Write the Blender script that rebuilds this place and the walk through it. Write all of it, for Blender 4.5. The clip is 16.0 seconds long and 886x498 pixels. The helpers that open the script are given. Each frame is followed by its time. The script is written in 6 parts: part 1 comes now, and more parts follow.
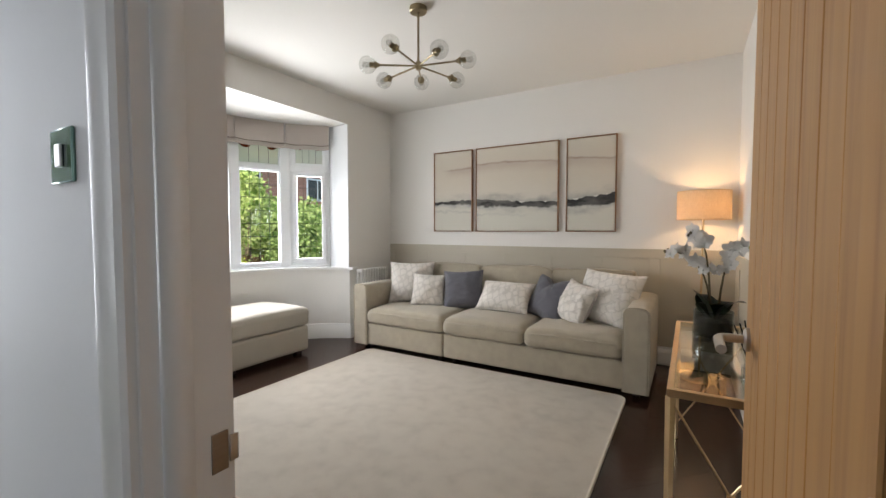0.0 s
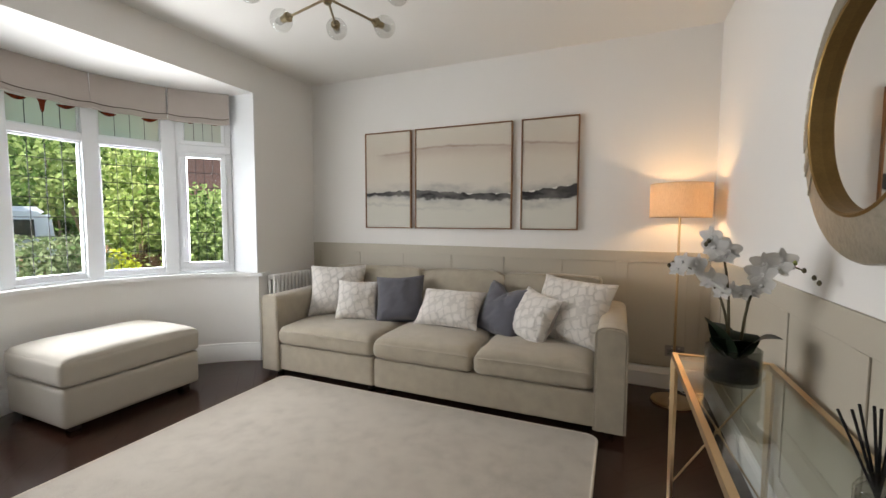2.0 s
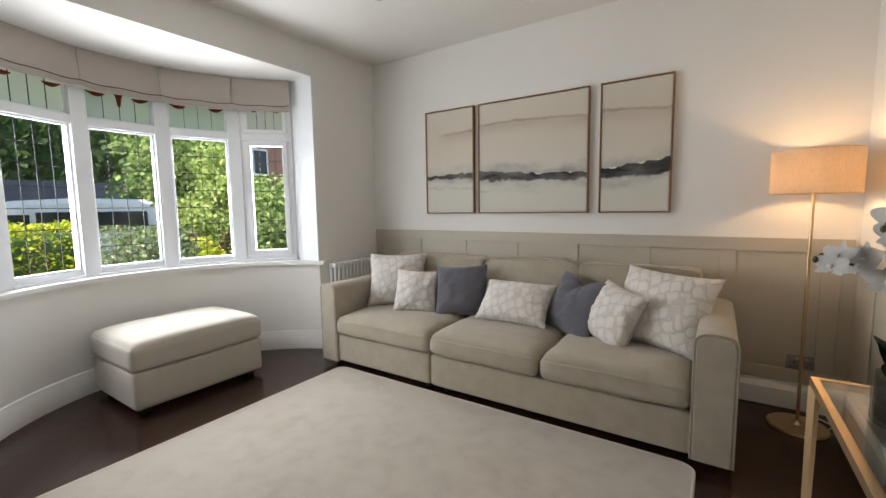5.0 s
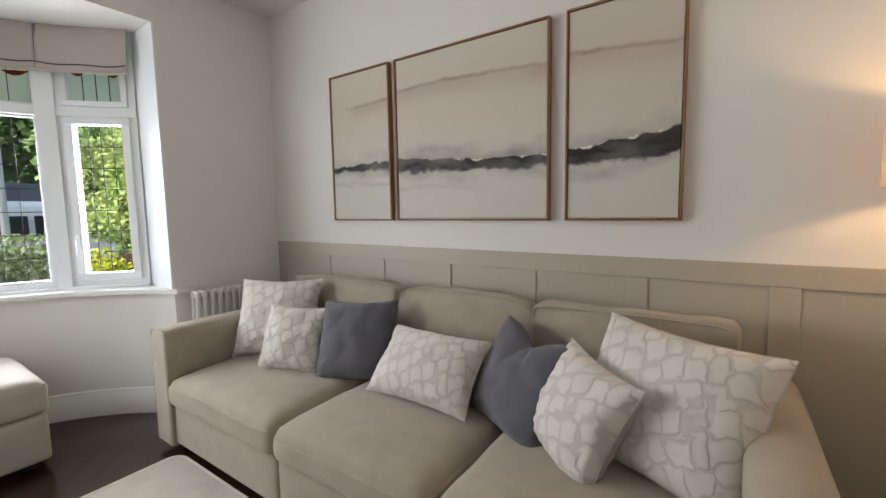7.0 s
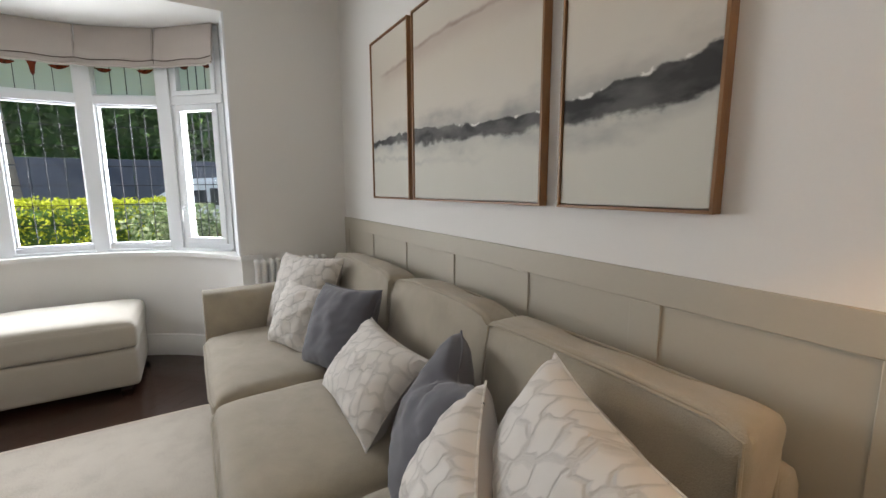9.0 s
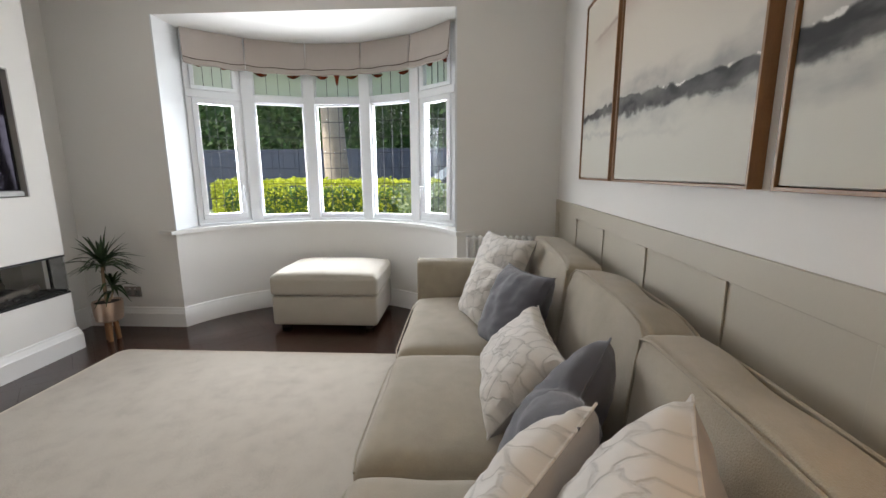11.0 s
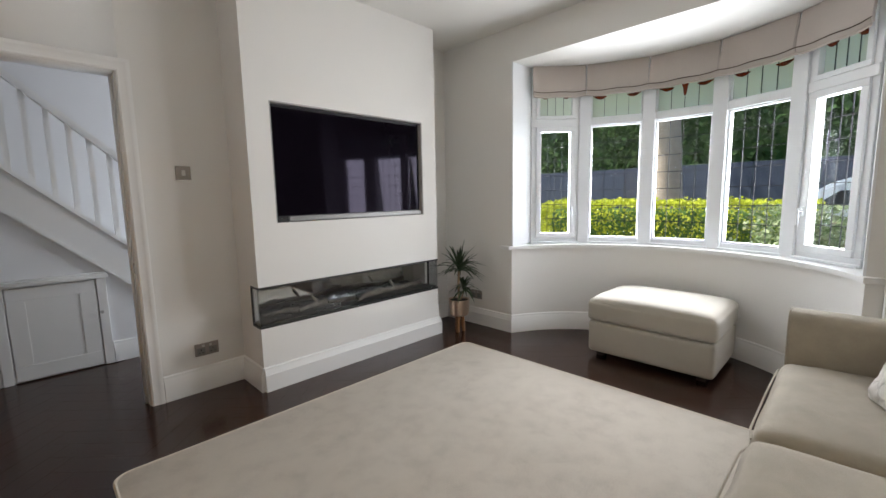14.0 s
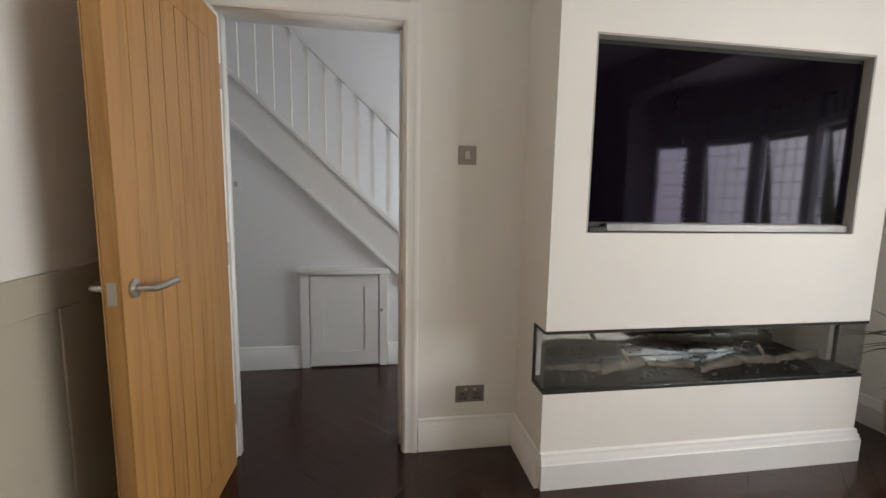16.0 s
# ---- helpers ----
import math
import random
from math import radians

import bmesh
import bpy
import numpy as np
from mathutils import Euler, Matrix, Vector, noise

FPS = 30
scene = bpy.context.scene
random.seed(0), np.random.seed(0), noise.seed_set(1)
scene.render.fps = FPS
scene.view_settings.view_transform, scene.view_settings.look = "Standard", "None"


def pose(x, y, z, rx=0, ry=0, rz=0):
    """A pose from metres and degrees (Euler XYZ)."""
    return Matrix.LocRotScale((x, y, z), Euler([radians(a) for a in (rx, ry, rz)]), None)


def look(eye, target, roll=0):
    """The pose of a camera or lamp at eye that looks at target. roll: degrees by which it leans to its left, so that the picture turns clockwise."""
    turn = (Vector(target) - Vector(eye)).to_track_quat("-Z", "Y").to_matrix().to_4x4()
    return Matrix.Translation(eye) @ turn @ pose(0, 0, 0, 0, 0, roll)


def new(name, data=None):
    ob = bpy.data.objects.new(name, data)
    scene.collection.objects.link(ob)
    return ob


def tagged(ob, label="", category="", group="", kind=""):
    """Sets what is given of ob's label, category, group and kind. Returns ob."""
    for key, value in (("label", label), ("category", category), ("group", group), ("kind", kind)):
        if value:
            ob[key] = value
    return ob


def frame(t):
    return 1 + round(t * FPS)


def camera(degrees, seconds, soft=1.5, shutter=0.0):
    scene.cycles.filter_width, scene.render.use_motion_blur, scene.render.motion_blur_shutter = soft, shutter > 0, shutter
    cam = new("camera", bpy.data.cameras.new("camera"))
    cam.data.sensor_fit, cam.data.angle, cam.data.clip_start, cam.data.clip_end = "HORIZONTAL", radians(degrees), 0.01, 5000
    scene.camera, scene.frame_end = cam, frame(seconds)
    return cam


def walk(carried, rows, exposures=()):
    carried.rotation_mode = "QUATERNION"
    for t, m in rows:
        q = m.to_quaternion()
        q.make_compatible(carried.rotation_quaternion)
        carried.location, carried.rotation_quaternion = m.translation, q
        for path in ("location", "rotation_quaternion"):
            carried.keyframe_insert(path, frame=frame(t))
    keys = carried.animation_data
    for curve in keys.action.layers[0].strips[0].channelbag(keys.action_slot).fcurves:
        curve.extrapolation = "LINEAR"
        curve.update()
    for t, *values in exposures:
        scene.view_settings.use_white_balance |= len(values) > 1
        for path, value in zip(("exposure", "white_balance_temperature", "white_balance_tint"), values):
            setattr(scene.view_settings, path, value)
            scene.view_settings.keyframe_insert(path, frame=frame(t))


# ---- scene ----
cam = camera(93.8, 16.0)
PATH = [
    (0, (0.129, 0.194, 1.242), (-0.891, 1.912, 1.15), 0.0),
    (0.5, (0.1, 0.218, 1.234), (-0.8, 2.001, 1.133), -0.4),
    (1, (0.001, 0.448, 1.25), (-0.891, 2.235, 1.156), -0.4),
    (1.5, (-0.087, 0.676, 1.278), (-0.954, 2.473, 1.158), -0.2),
    (2, (-0.158, 0.892, 1.294), (-0.94, 2.727, 1.16), 0.2),
    (2.5, (-0.123, 0.996, 1.306), (-0.746, 2.892, 1.176), 0.3),
    (3, (-0.056, 1.043, 1.299), (-0.517, 2.985, 1.163), 0.3),
    (3.5, (-0.116, 1.052, 1.299), (-0.822, 2.916, 1.137), 0.2),
    (6, (-0.281, 1.673, 1.273), (-1.408, 3.314, 1.074), -0.9),
    (6.5, (-0.342, 2.065, 1.277), (-1.426, 3.734, 1.075), -1.1),
    (7, (-0.332, 2.531, 1.286), (-1.453, 4.176, 1.096), -1.0),
    (7.5, (-0.328, 2.961, 1.289), (-1.509, 4.563, 1.086), -0.8),
    (8, (-0.335, 3.358, 1.299), (-1.682, 4.82, 1.085), -0.2),
    (8.7, (-0.07, 3.385, 1.292), (-1.64, 4.535, 1.027), -0.2),
    (9.5, (0.04, 3.59, 1.278), (-1.76, 4.35, 0.958), -0.2),
    (10.5, (0.019, 3.838, 1.26), (-1.931, 4.085, 0.891), -0.2),
    (11, (0.01, 3.774, 1.268), (-1.954, 3.67, 0.905), -0.3),
    (11.5, (-0.006, 3.691, 1.266), (-1.895, 3.122, 0.938), -0.3),
    (12, (-0.059, 3.67, 1.269), (-1.738, 2.624, 0.973), -0.8),
    (12.5, (-0.077, 3.639, 1.286), (-1.46, 2.22, 1.012), -1.0),
    (13, (-0.064, 3.614, 1.276), (-1.193, 1.982, 1.029), -1.4),
    (13.5, (-0.067, 3.627, 1.269), (-1.246, 2.03, 1.031), -1.3),
    (14, (-0.09, 3.662, 1.278), (-1.491, 2.256, 1.028), -1.1),
    (14.5, (-0.078, 3.517, 1.279), (-1.571, 2.211, 1.022), -0.8),
    (15, (-0.179, 3.304, 1.272), (-1.538, 1.859, 1.009), 0.2),
    (15.5, (-0.368, 2.969, 1.282), (-1.28, 1.207, 1.032), 1.1),
    (16, (-0.409, 2.532, 1.256), (-0.716, 0.57, 1.015), 1.0),
]
walk(cam, [(t, look(eye, target, roll)) for t, eye, target, roll in PATH], exposures=[(0, 1.22, 6650, 10), (3.5, 1.10, 6600, 10), (15, 1.18, 6450, 10), (16, 1.35, 6850, 10)])

# ---- world, sun, lights ----
world = bpy.data.worlds.new("sky_world")
scene.world = world
world.use_nodes = True
wn, wl = world.node_tree.nodes, world.node_tree.links
sky = wn.new("ShaderNodeTexSky")
sky.sky_type = "NISHITA"
sky.sun_disc = False
sky.sun_elevation = radians(52)
sky.sun_rotation = radians(169)
sky.air_density, sky.dust_density, sky.ozone_density = 1.0, 2.5, 1.0
wn["Background"].inputs["Strength"].default_value = 0.15
wl.new(sky.outputs["Color"], wn["Background"].inputs["Color"])

sun = new("sun", bpy.data.lights.new("sun", "SUN"))
sun.data.energy, sun.data.angle, sun.data.color = 5.0, radians(0.6), (1.0, 0.95, 0.86)
sun.matrix_world = look((1.0, -5.0, 8.0), (0, 0, 0))


def area(name, m, w, h, energy, color):
    d = bpy.data.lights.new(name, "AREA")
    d.shape, d.size, d.size_y, d.energy, d.color = "RECTANGLE", w, h, energy, color
    ob = new(name, d)
    ob.matrix_world = m
    return ob


# daylight standing in the bay's five lights
WIN = [(-3.50, 1.44), (-3.83, 1.80), (-4.035, 2.30), (-4.035, 2.845), (-3.83, 3.345), (-3.50, 3.704)]
for (ax, ay), (bx_, by) in zip(WIN, WIN[1:]):
    length = math.hypot(bx_ - ax, by - ay)
    ox, oy = (ay - by) / length, (bx_ - ax) / length
    mid = Vector(((ax + bx_) / 2 + ox * 0.15, (ay + by) / 2 + oy * 0.15, 1.36))
    sky_light = area("bay_daylight", look(mid, mid + Vector((-ox, -oy, -0.14))), length * 0.84, 1.0, 18 * length, (0.955, 0.965, 1.0))
    sky_light.data.spread = radians(160)
# added fill lamp for the hall, set at an assumed, unseen front doorway
area("hall_fill_daylight", look((-3.15, 0.2, 1.5), (0, -0.5, 1.2)), 0.45, 1.7, 19, (0.86, 0.92, 1.0))
bulb = new("lamp_bulb", bpy.data.lights.new("lamp_bulb", "POINT"))
bulb.data.energy, bulb.data.color, bulb.data.shadow_soft_size = 2.3, (1.0, 0.64, 0.32), 0.03
bulb.location = (0.225, 4.215, 1.43)


# ---- materials ----
def mat(name, color, rough=0.6, metal=0.0, var=0.06, scale=6.0, fine=60.0, bump=0.05, bump_scale=None,
        coat=0.0, sheen=0.0, trans=0.0, rand=0.0, stretch=(1, 1, 1), spec=0.5):
    m = bpy.data.materials.new(name)
    m.use_nodes = True
    n, l = m.node_tree.nodes, m.node_tree.links
    b = n["Principled BSDF"]
    b.inputs["Roughness"].default_value = rough
    b.inputs["Metallic"].default_value = metal
    b.inputs["Coat Weight"].default_value = coat
    b.inputs["Sheen Weight"].default_value = sheen
    b.inputs["Transmission Weight"].default_value = trans
    b.inputs["Specular IOR Level"].default_value = spec
    tc = n.new("ShaderNodeTexCoord")
    mp = n.new("ShaderNodeMapping")
    mp.inputs["Scale"].default_value = stretch
    l.new(tc.outputs["Object"], mp.inputs["Vector"])
    big, small = n.new("ShaderNodeTexNoise"), n.new("ShaderNodeTexNoise")
    big.inputs["Scale"].default_value, small.inputs["Scale"].default_value = scale, fine
    big.inputs["Detail"].default_value = 4
    for t in (big, small):
        l.new(mp.outputs["Vector"], t.inputs["Vector"])
    mix = n.new("ShaderNodeMath")
    mix.operation = "MULTIPLY_ADD"
    mix.inputs[1].default_value = 0.6
    l.new(big.outputs["Fac"], mix.inputs[0])
    half = n.new("ShaderNodeMath")
    half.operation = "MULTIPLY"
    half.inputs[1].default_value = 0.4
    l.new(small.outputs["Fac"], half.inputs[0])
    l.new(half.outputs[0], mix.inputs[2])
    last = mix.outputs[0]
    if rand:
        oi = n.new("ShaderNodeObjectInfo")
        r = n.new("ShaderNodeMath")
        r.operation = "MULTIPLY_ADD"
        r.inputs[1].default_value = rand
        l.new(oi.outputs["Random"], r.inputs[0])
        l.new(last, r.inputs[2])
        last = r.outputs[0]
    ramp = n.new("ShaderNodeValToRGB")
    e = ramp.color_ramp.elements
    e[0].position, e[1].position = 0.25, 0.75 + rand
    e[0].color = (*[c * (1 - var) for c in color], 1)
    e[1].color = (*[min(1, c * (1 + var)) for c in color], 1)
    l.new(last, ramp.inputs["Fac"])
    l.new(ramp.outputs["Color"], b.inputs["Base Color"])
    if bump:
        bp = n.new("ShaderNodeBump")
        bp.inputs["Strength"].default_value = bump
        bp.inputs["Distance"].default_value = 0.01
        bn = n.new("ShaderNodeTexNoise")
        bn.inputs["Scale"].default_value = bump_scale or fine
        bn.inputs["Detail"].default_value = 3
        l.new(mp.outputs["Vector"], bn.inputs["Vector"])
        l.new(bn.outputs["Fac"], bp.inputs["Height"])
        l.new(bp.outputs["Normal"], b.inputs["Normal"])
    return m


WALL = mat("wall_paint", (0.80, 0.785, 0.755), 0.75, var=0.015, scale=1.5, fine=120, bump=0.03, bump_scale=180)
CEIL = mat("ceiling_paint", (0.80, 0.785, 0.75), 0.85, var=0.015, scale=1.2, fine=90, bump=0.03, bump_scale=120)
HALL = mat("hall_paint", (0.80, 0.80, 0.81), 0.7, var=0.015, scale=1.5, fine=120, bump=0.03, bump_scale=180)
GLOSS = mat("white_gloss_paint", (0.82, 0.815, 0.80), 0.32, var=0.015, scale=3, fine=40, bump=0.02, bump_scale=30)
UPVC = mat("white_window_frame", (0.83, 0.85, 0.87), 0.28, var=0.01, scale=3, fine=50, bump=0.0)
TAUPE = mat("taupe_panel_paint", (0.475, 0.435, 0.355), 0.5, var=0.025, scale=2, fine=90, bump=0.03, bump_scale=120)
SOFA = mat("sofa_weave", (0.40, 0.352, 0.272), 0.9, var=0.15, scale=13, fine=300, bump=0.35, bump_scale=330, sheen=0.25)
PALE = mat("ottoman_weave", (0.50, 0.465, 0.40), 0.9, var=0.06, scale=7, fine=420, bump=0.25, bump_scale=650, sheen=0.2)
SLATE = mat("slate_cushion_weave", (0.105, 0.105, 0.125), 0.85, var=0.12, scale=9, fine=300, bump=0.2, bump_scale=600, sheen=0.3)
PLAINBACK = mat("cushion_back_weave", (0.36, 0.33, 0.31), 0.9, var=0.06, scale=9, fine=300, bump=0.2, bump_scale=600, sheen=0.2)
DARKLEG = mat("dark_wood_foot", (0.02, 0.014, 0.01), 0.5, var=0.2, bump=0.03)
RUGEDGE = mat("rug_binding", (0.62, 0.56, 0.47), 0.9, var=0.06, bump=0.2, bump_scale=300)
BRASS = mat("aged_brass", (0.30, 0.24, 0.145), 0.33, 1.0, var=0.15, scale=14, fine=150, bump=0.03)
OLDGOLD = mat("old_gold_rim", (0.27, 0.17, 0.065), 0.48, 1.0, var=0.2, scale=10, fine=150, bump=0.04)
GOLD = mat("gold_frame", (0.62, 0.46, 0.27), 0.32, 1.0, var=0.1, scale=10, fine=150, bump=0.03)
COPPER = mat("rose_gold", (0.55, 0.42, 0.33), 0.3, 1.0, var=0.1, scale=10, fine=150, bump=0.02)
BRUSHED = mat("brushed_plate_metal", (0.34, 0.31, 0.285), 0.42, 1.0, var=0.1, scale=12, fine=200, bump=0.03, stretch=(1, 1, 12))
CHROME = mat("satin_chrome", (0.56, 0.54, 0.52), 0.3, 1.0, var=0.06, scale=12, fine=200, bump=0.02)
BLACK = mat("black_metal", (0.012, 0.012, 0.013), 0.4, var=0.2, bump=0.02)
TVGREY = mat("television_bezel", (0.22, 0.215, 0.21), 0.4, 0.4, var=0.08, bump=0.0)
SCREEN = mat("television_glass", (0.003, 0.002, 0.004), 0.05, var=0.05, bump=0.0, spec=0.1)
SCREEN.node_tree.nodes["Principled BSDF"].inputs["Specular Tint"].default_value = (0.85, 0.7, 1.0, 1)
# white wall of the television recess, its shade mixed into a grey colour
SHADEDWALL = mat("shaded_wall_grey", (0.42, 0.41, 0.40), 0.6, var=0.03, bump=0.02)
SOIL = mat("dark_soil", (0.025, 0.018, 0.012), 0.95, var=0.4, fine=90, bump=0.6, bump_scale=90)
LEAF = mat("plant_leaf", (0.045, 0.085, 0.032), 0.5, var=0.3, scale=14, bump=0.03)
DLEAF = mat("dark_orchid_leaf", (0.016, 0.03, 0.014), 0.35, var=0.25, scale=14, bump=0.03)
STEM = mat("orchid_stem", (0.09, 0.075, 0.035), 0.6, var=0.3, scale=40, bump=0.05)
BUD = mat("green_bud", (0.25, 0.28, 0.06), 0.5, var=0.3, scale=40, bump=0.03)
BARK = mat("bark", (0.30, 0.22, 0.14), 0.9, var=0.3, scale=20, fine=80, bump=0.4, bump_scale=60)
LOG = mat("charred_log", (0.24, 0.21, 0.18), 0.9, var=0.6, scale=14, fine=70, bump=0.6, bump_scale=50)
PEBBLE = mat("fire_pebble", (0.12, 0.115, 0.11), 0.7, var=0.5, scale=18, rand=0.3, bump=0.2)
FIREBACK = mat("fire_chamber_mirror", (0.80, 0.80, 0.79), 0.04, 1.0, var=0.04, scale=3, bump=0.0)
BLIND = mat("blind_linen", (0.50, 0.445, 0.405), 0.95, var=0.06, scale=5, fine=400, bump=0.2, bump_scale=500)
BLINDLINE = mat("blind_braid", (0.10, 0.075, 0.06), 0.9, var=0.1, bump=0.1)
LEAD = mat("window_lead", (0.035, 0.035, 0.04), 0.8, 0.0, var=0.2, bump=0.03)
RUBY = mat("ruby_glass", (0.33, 0.05, 0.02), 0.2, var=0.2, bump=0.03, trans=0.5)
REED = mat("black_reed", (0.006, 0.006, 0.006), 0.7, var=0.2, bump=0.05)
FRAMEWOOD = mat("picture_frame_wood", (0.25, 0.125, 0.05), 0.45, var=0.25, scale=8, fine=120, bump=0.05, stretch=(6, 6, 1))


def glass(name, color=(1, 1, 1), rough=0.0, ior=1.45, bump=0.0, clear=0.9):
    """Thin glass: mostly clear, with a real reflection on top."""
    m = bpy.data.materials.new(name)
    m.use_nodes = True
    n, l = m.node_tree.nodes, m.node_tree.links
    n.remove(n["Principled BSDF"])
    tr, gl, mx, fr, pw, ma = (n.new("ShaderNode" + k) for k in ("BsdfTransparent", "BsdfGlossy", "MixShader", "LayerWeight", "Math", "Math"))
    tr.inputs["Color"].default_value = (*[c * clear for c in color], 1)
    gl.inputs["Roughness"].default_value = rough
    fr.inputs["Blend"].default_value = 0.5
    pw.operation, ma.operation = "POWER", "MULTIPLY_ADD"
    pw.inputs[1].default_value = 3.5
    l.new(fr.outputs["Facing"], pw.inputs[0])
    l.new(pw.outputs[0], ma.inputs[0])
    base_gloss = ((ior - 1) / (ior + 1)) ** 2
    ma.inputs[1].default_value, ma.inputs[2].default_value = 0.7, base_gloss
    l.new(ma.outputs[0], mx.inputs[0])
    base = tr.outputs[0]
    if bump:
        bp, nz = n.new("ShaderNodeBump"), n.new("ShaderNodeTexNoise")
        nz.inputs["Scale"].default_value = 55
        bp.inputs["Strength"].default_value = bump
        bp.inputs["Distance"].default_value = 0.01
        l.new(nz.outputs["Fac"], bp.inputs["Height"])
        l.new(bp.outputs["Normal"], gl.inputs["Normal"])
        tl, m2 = n.new("ShaderNodeBsdfTranslucent"), n.new("ShaderNodeMixShader")
        tl.inputs["Color"].default_value = (*color, 1)
        l.new(bp.outputs["Normal"], tl.inputs["Normal"])
        m2.inputs[0].default_value = 0.7
        l.new(tr.outputs[0], m2.inputs[1])
        l.new(tl.outputs[0], m2.inputs[2])
        base = m2.outputs[0]
    l.new(base, mx.inputs[1])
    l.new(gl.outputs[0], mx.inputs[2])
    l.new(mx.outputs[0], n["Material Output"].inputs["Surface"])
    return m


PANE = glass("window_glass", (0.97, 1.0, 1.0), clear=0.97, ior=1.3)
GREENPANE = glass("pale_green_textured_glass", (0.90, 0.93, 0.85), 0.15, bump=0.6)
TABLEGLASS = glass("table_glass", (0.94, 0.98, 0.96), ior=1.6)
BULBGLASS = glass("lamp_globe_glass", (0.98, 0.98, 0.97), ior=1.4)
FIREGLASS = glass("fire_glass", (0.96, 0.97, 0.97), ior=1.5)
VASEGLASS = glass("smoky_vase_glass", (0.72, 0.74, 0.72), ior=1.5)

MIRROR = bpy.data.materials.new("mirror_silver")
MIRROR.use_nodes = True
MIRROR.node_tree.nodes["Principled BSDF"].inputs["Metallic"].default_value = 1.0
MIRROR.node_tree.nodes["Principled BSDF"].inputs["Roughness"].default_value = 0.01
MIRROR.node_tree.nodes["Principled BSDF"].inputs["Base Color"].default_value = (0.86, 0.86, 0.85, 1)


def nodes_of(name):
    m = bpy.data.materials.new(name)
    m.use_nodes = True
    return m, m.node_tree.nodes, m.node_tree.links, m.node_tree.nodes["Principled BSDF"]


def ramp_node(n, stops):
    r = n.new("ShaderNodeValToRGB")
    e = r.color_ramp.elements
    while len(e) < len(stops):
        e.new(0.5)
    for i, (p, c) in enumerate(stops):
        e[i].position, e[i].color = p, (*c, 1)
    return r


def wood_floor():
    m, n, l, b = nodes_of("dark_stained_wood")
    tc, mp = n.new("ShaderNodeTexCoord"), n.new("ShaderNodeMapping")
    mp.inputs["Scale"].default_value = (1.2, 9, 9)
    l.new(tc.outputs["Object"], mp.inputs["Vector"])
    nz = n.new("ShaderNodeTexNoise")
    nz.inputs["Scale"].default_value, nz.inputs["Detail"].default_value = 2.5, 6
    l.new(mp.outputs["Vector"], nz.inputs["Vector"])
    oi, mx = n.new("ShaderNodeObjectInfo"), n.new("ShaderNodeMath")
    mx.operation = "MULTIPLY_ADD"
    mx.inputs[1].default_value = 0.13
    l.new(oi.outputs["Random"], mx.inputs[0])
    l.new(nz.outputs["Fac"], mx.inputs[2])
    r = ramp_node(n, [(0.3, (0.016, 0.007, 0.005)), (0.62, (0.036, 0.014, 0.009)), (1.0, (0.065, 0.026, 0.015))])
    l.new(mx.outputs[0], r.inputs["Fac"])
    l.new(r.outputs["Color"], b.inputs["Base Color"])
    nr = n.new("ShaderNodeTexNoise")
    nr.inputs["Scale"].default_value = 3
    l.new(tc.outputs["Object"], nr.inputs["Vector"])
    mr = n.new("ShaderNodeMapRange")
    mr.inputs["To Min"].default_value, mr.inputs["To Max"].default_value = 0.13, 0.25
    l.new(nr.outputs["Fac"], mr.inputs["Value"])
    l.new(mr.outputs[0], b.inputs["Roughness"])
    bp = n.new("ShaderNodeBump")
    bp.inputs["Strength"].default_value, bp.inputs["Distance"].default_value = 0.012, 0.01
    l.new(nz.outputs["Fac"], bp.inputs["Height"])
    l.new(bp.outputs["Normal"], b.inputs["Normal"])
    return m


def oak(name, light, dark):
    m, n, l, b = nodes_of(name)
    tc, mp = n.new("ShaderNodeTexCoord"), n.new("ShaderNodeMapping")
    mp.inputs["Scale"].default_value = (14, 14, 0.8)
    l.new(tc.outputs["Object"], mp.inputs["Vector"])
    oi, ad = n.new("ShaderNodeObjectInfo"), n.new("ShaderNodeVectorMath")
    l.new(mp.outputs["Vector"], ad.inputs[0])
    l.new(oi.outputs["Random"], ad.inputs[1])
    nz = n.new("ShaderNodeTexNoise")
    nz.inputs["Scale"].default_value, nz.inputs["Detail"].default_value, nz.inputs["Distortion"].default_value = 2.2, 8, 0.6
    l.new(ad.outputs[0], nz.inputs["Vector"])
    r = ramp_node(n, [(0.3, dark), (0.5, light), (0.75, tuple(c * 1.12 for c in light))])
    l.new(nz.outputs["Fac"], r.inputs["Fac"])
    l.new(r.outputs["Color"], b.inputs["Base Color"])
    b.inputs["Roughness"].default_value = 0.42
    bp = n.new("ShaderNodeBump")
    bp.inputs["Strength"].default_value, bp.inputs["Distance"].default_value = 0.08, 0.01
    l.new(nz.outputs["Fac"], bp.inputs["Height"])
    l.new(bp.outputs["Normal"], b.inputs["Normal"])
    return m


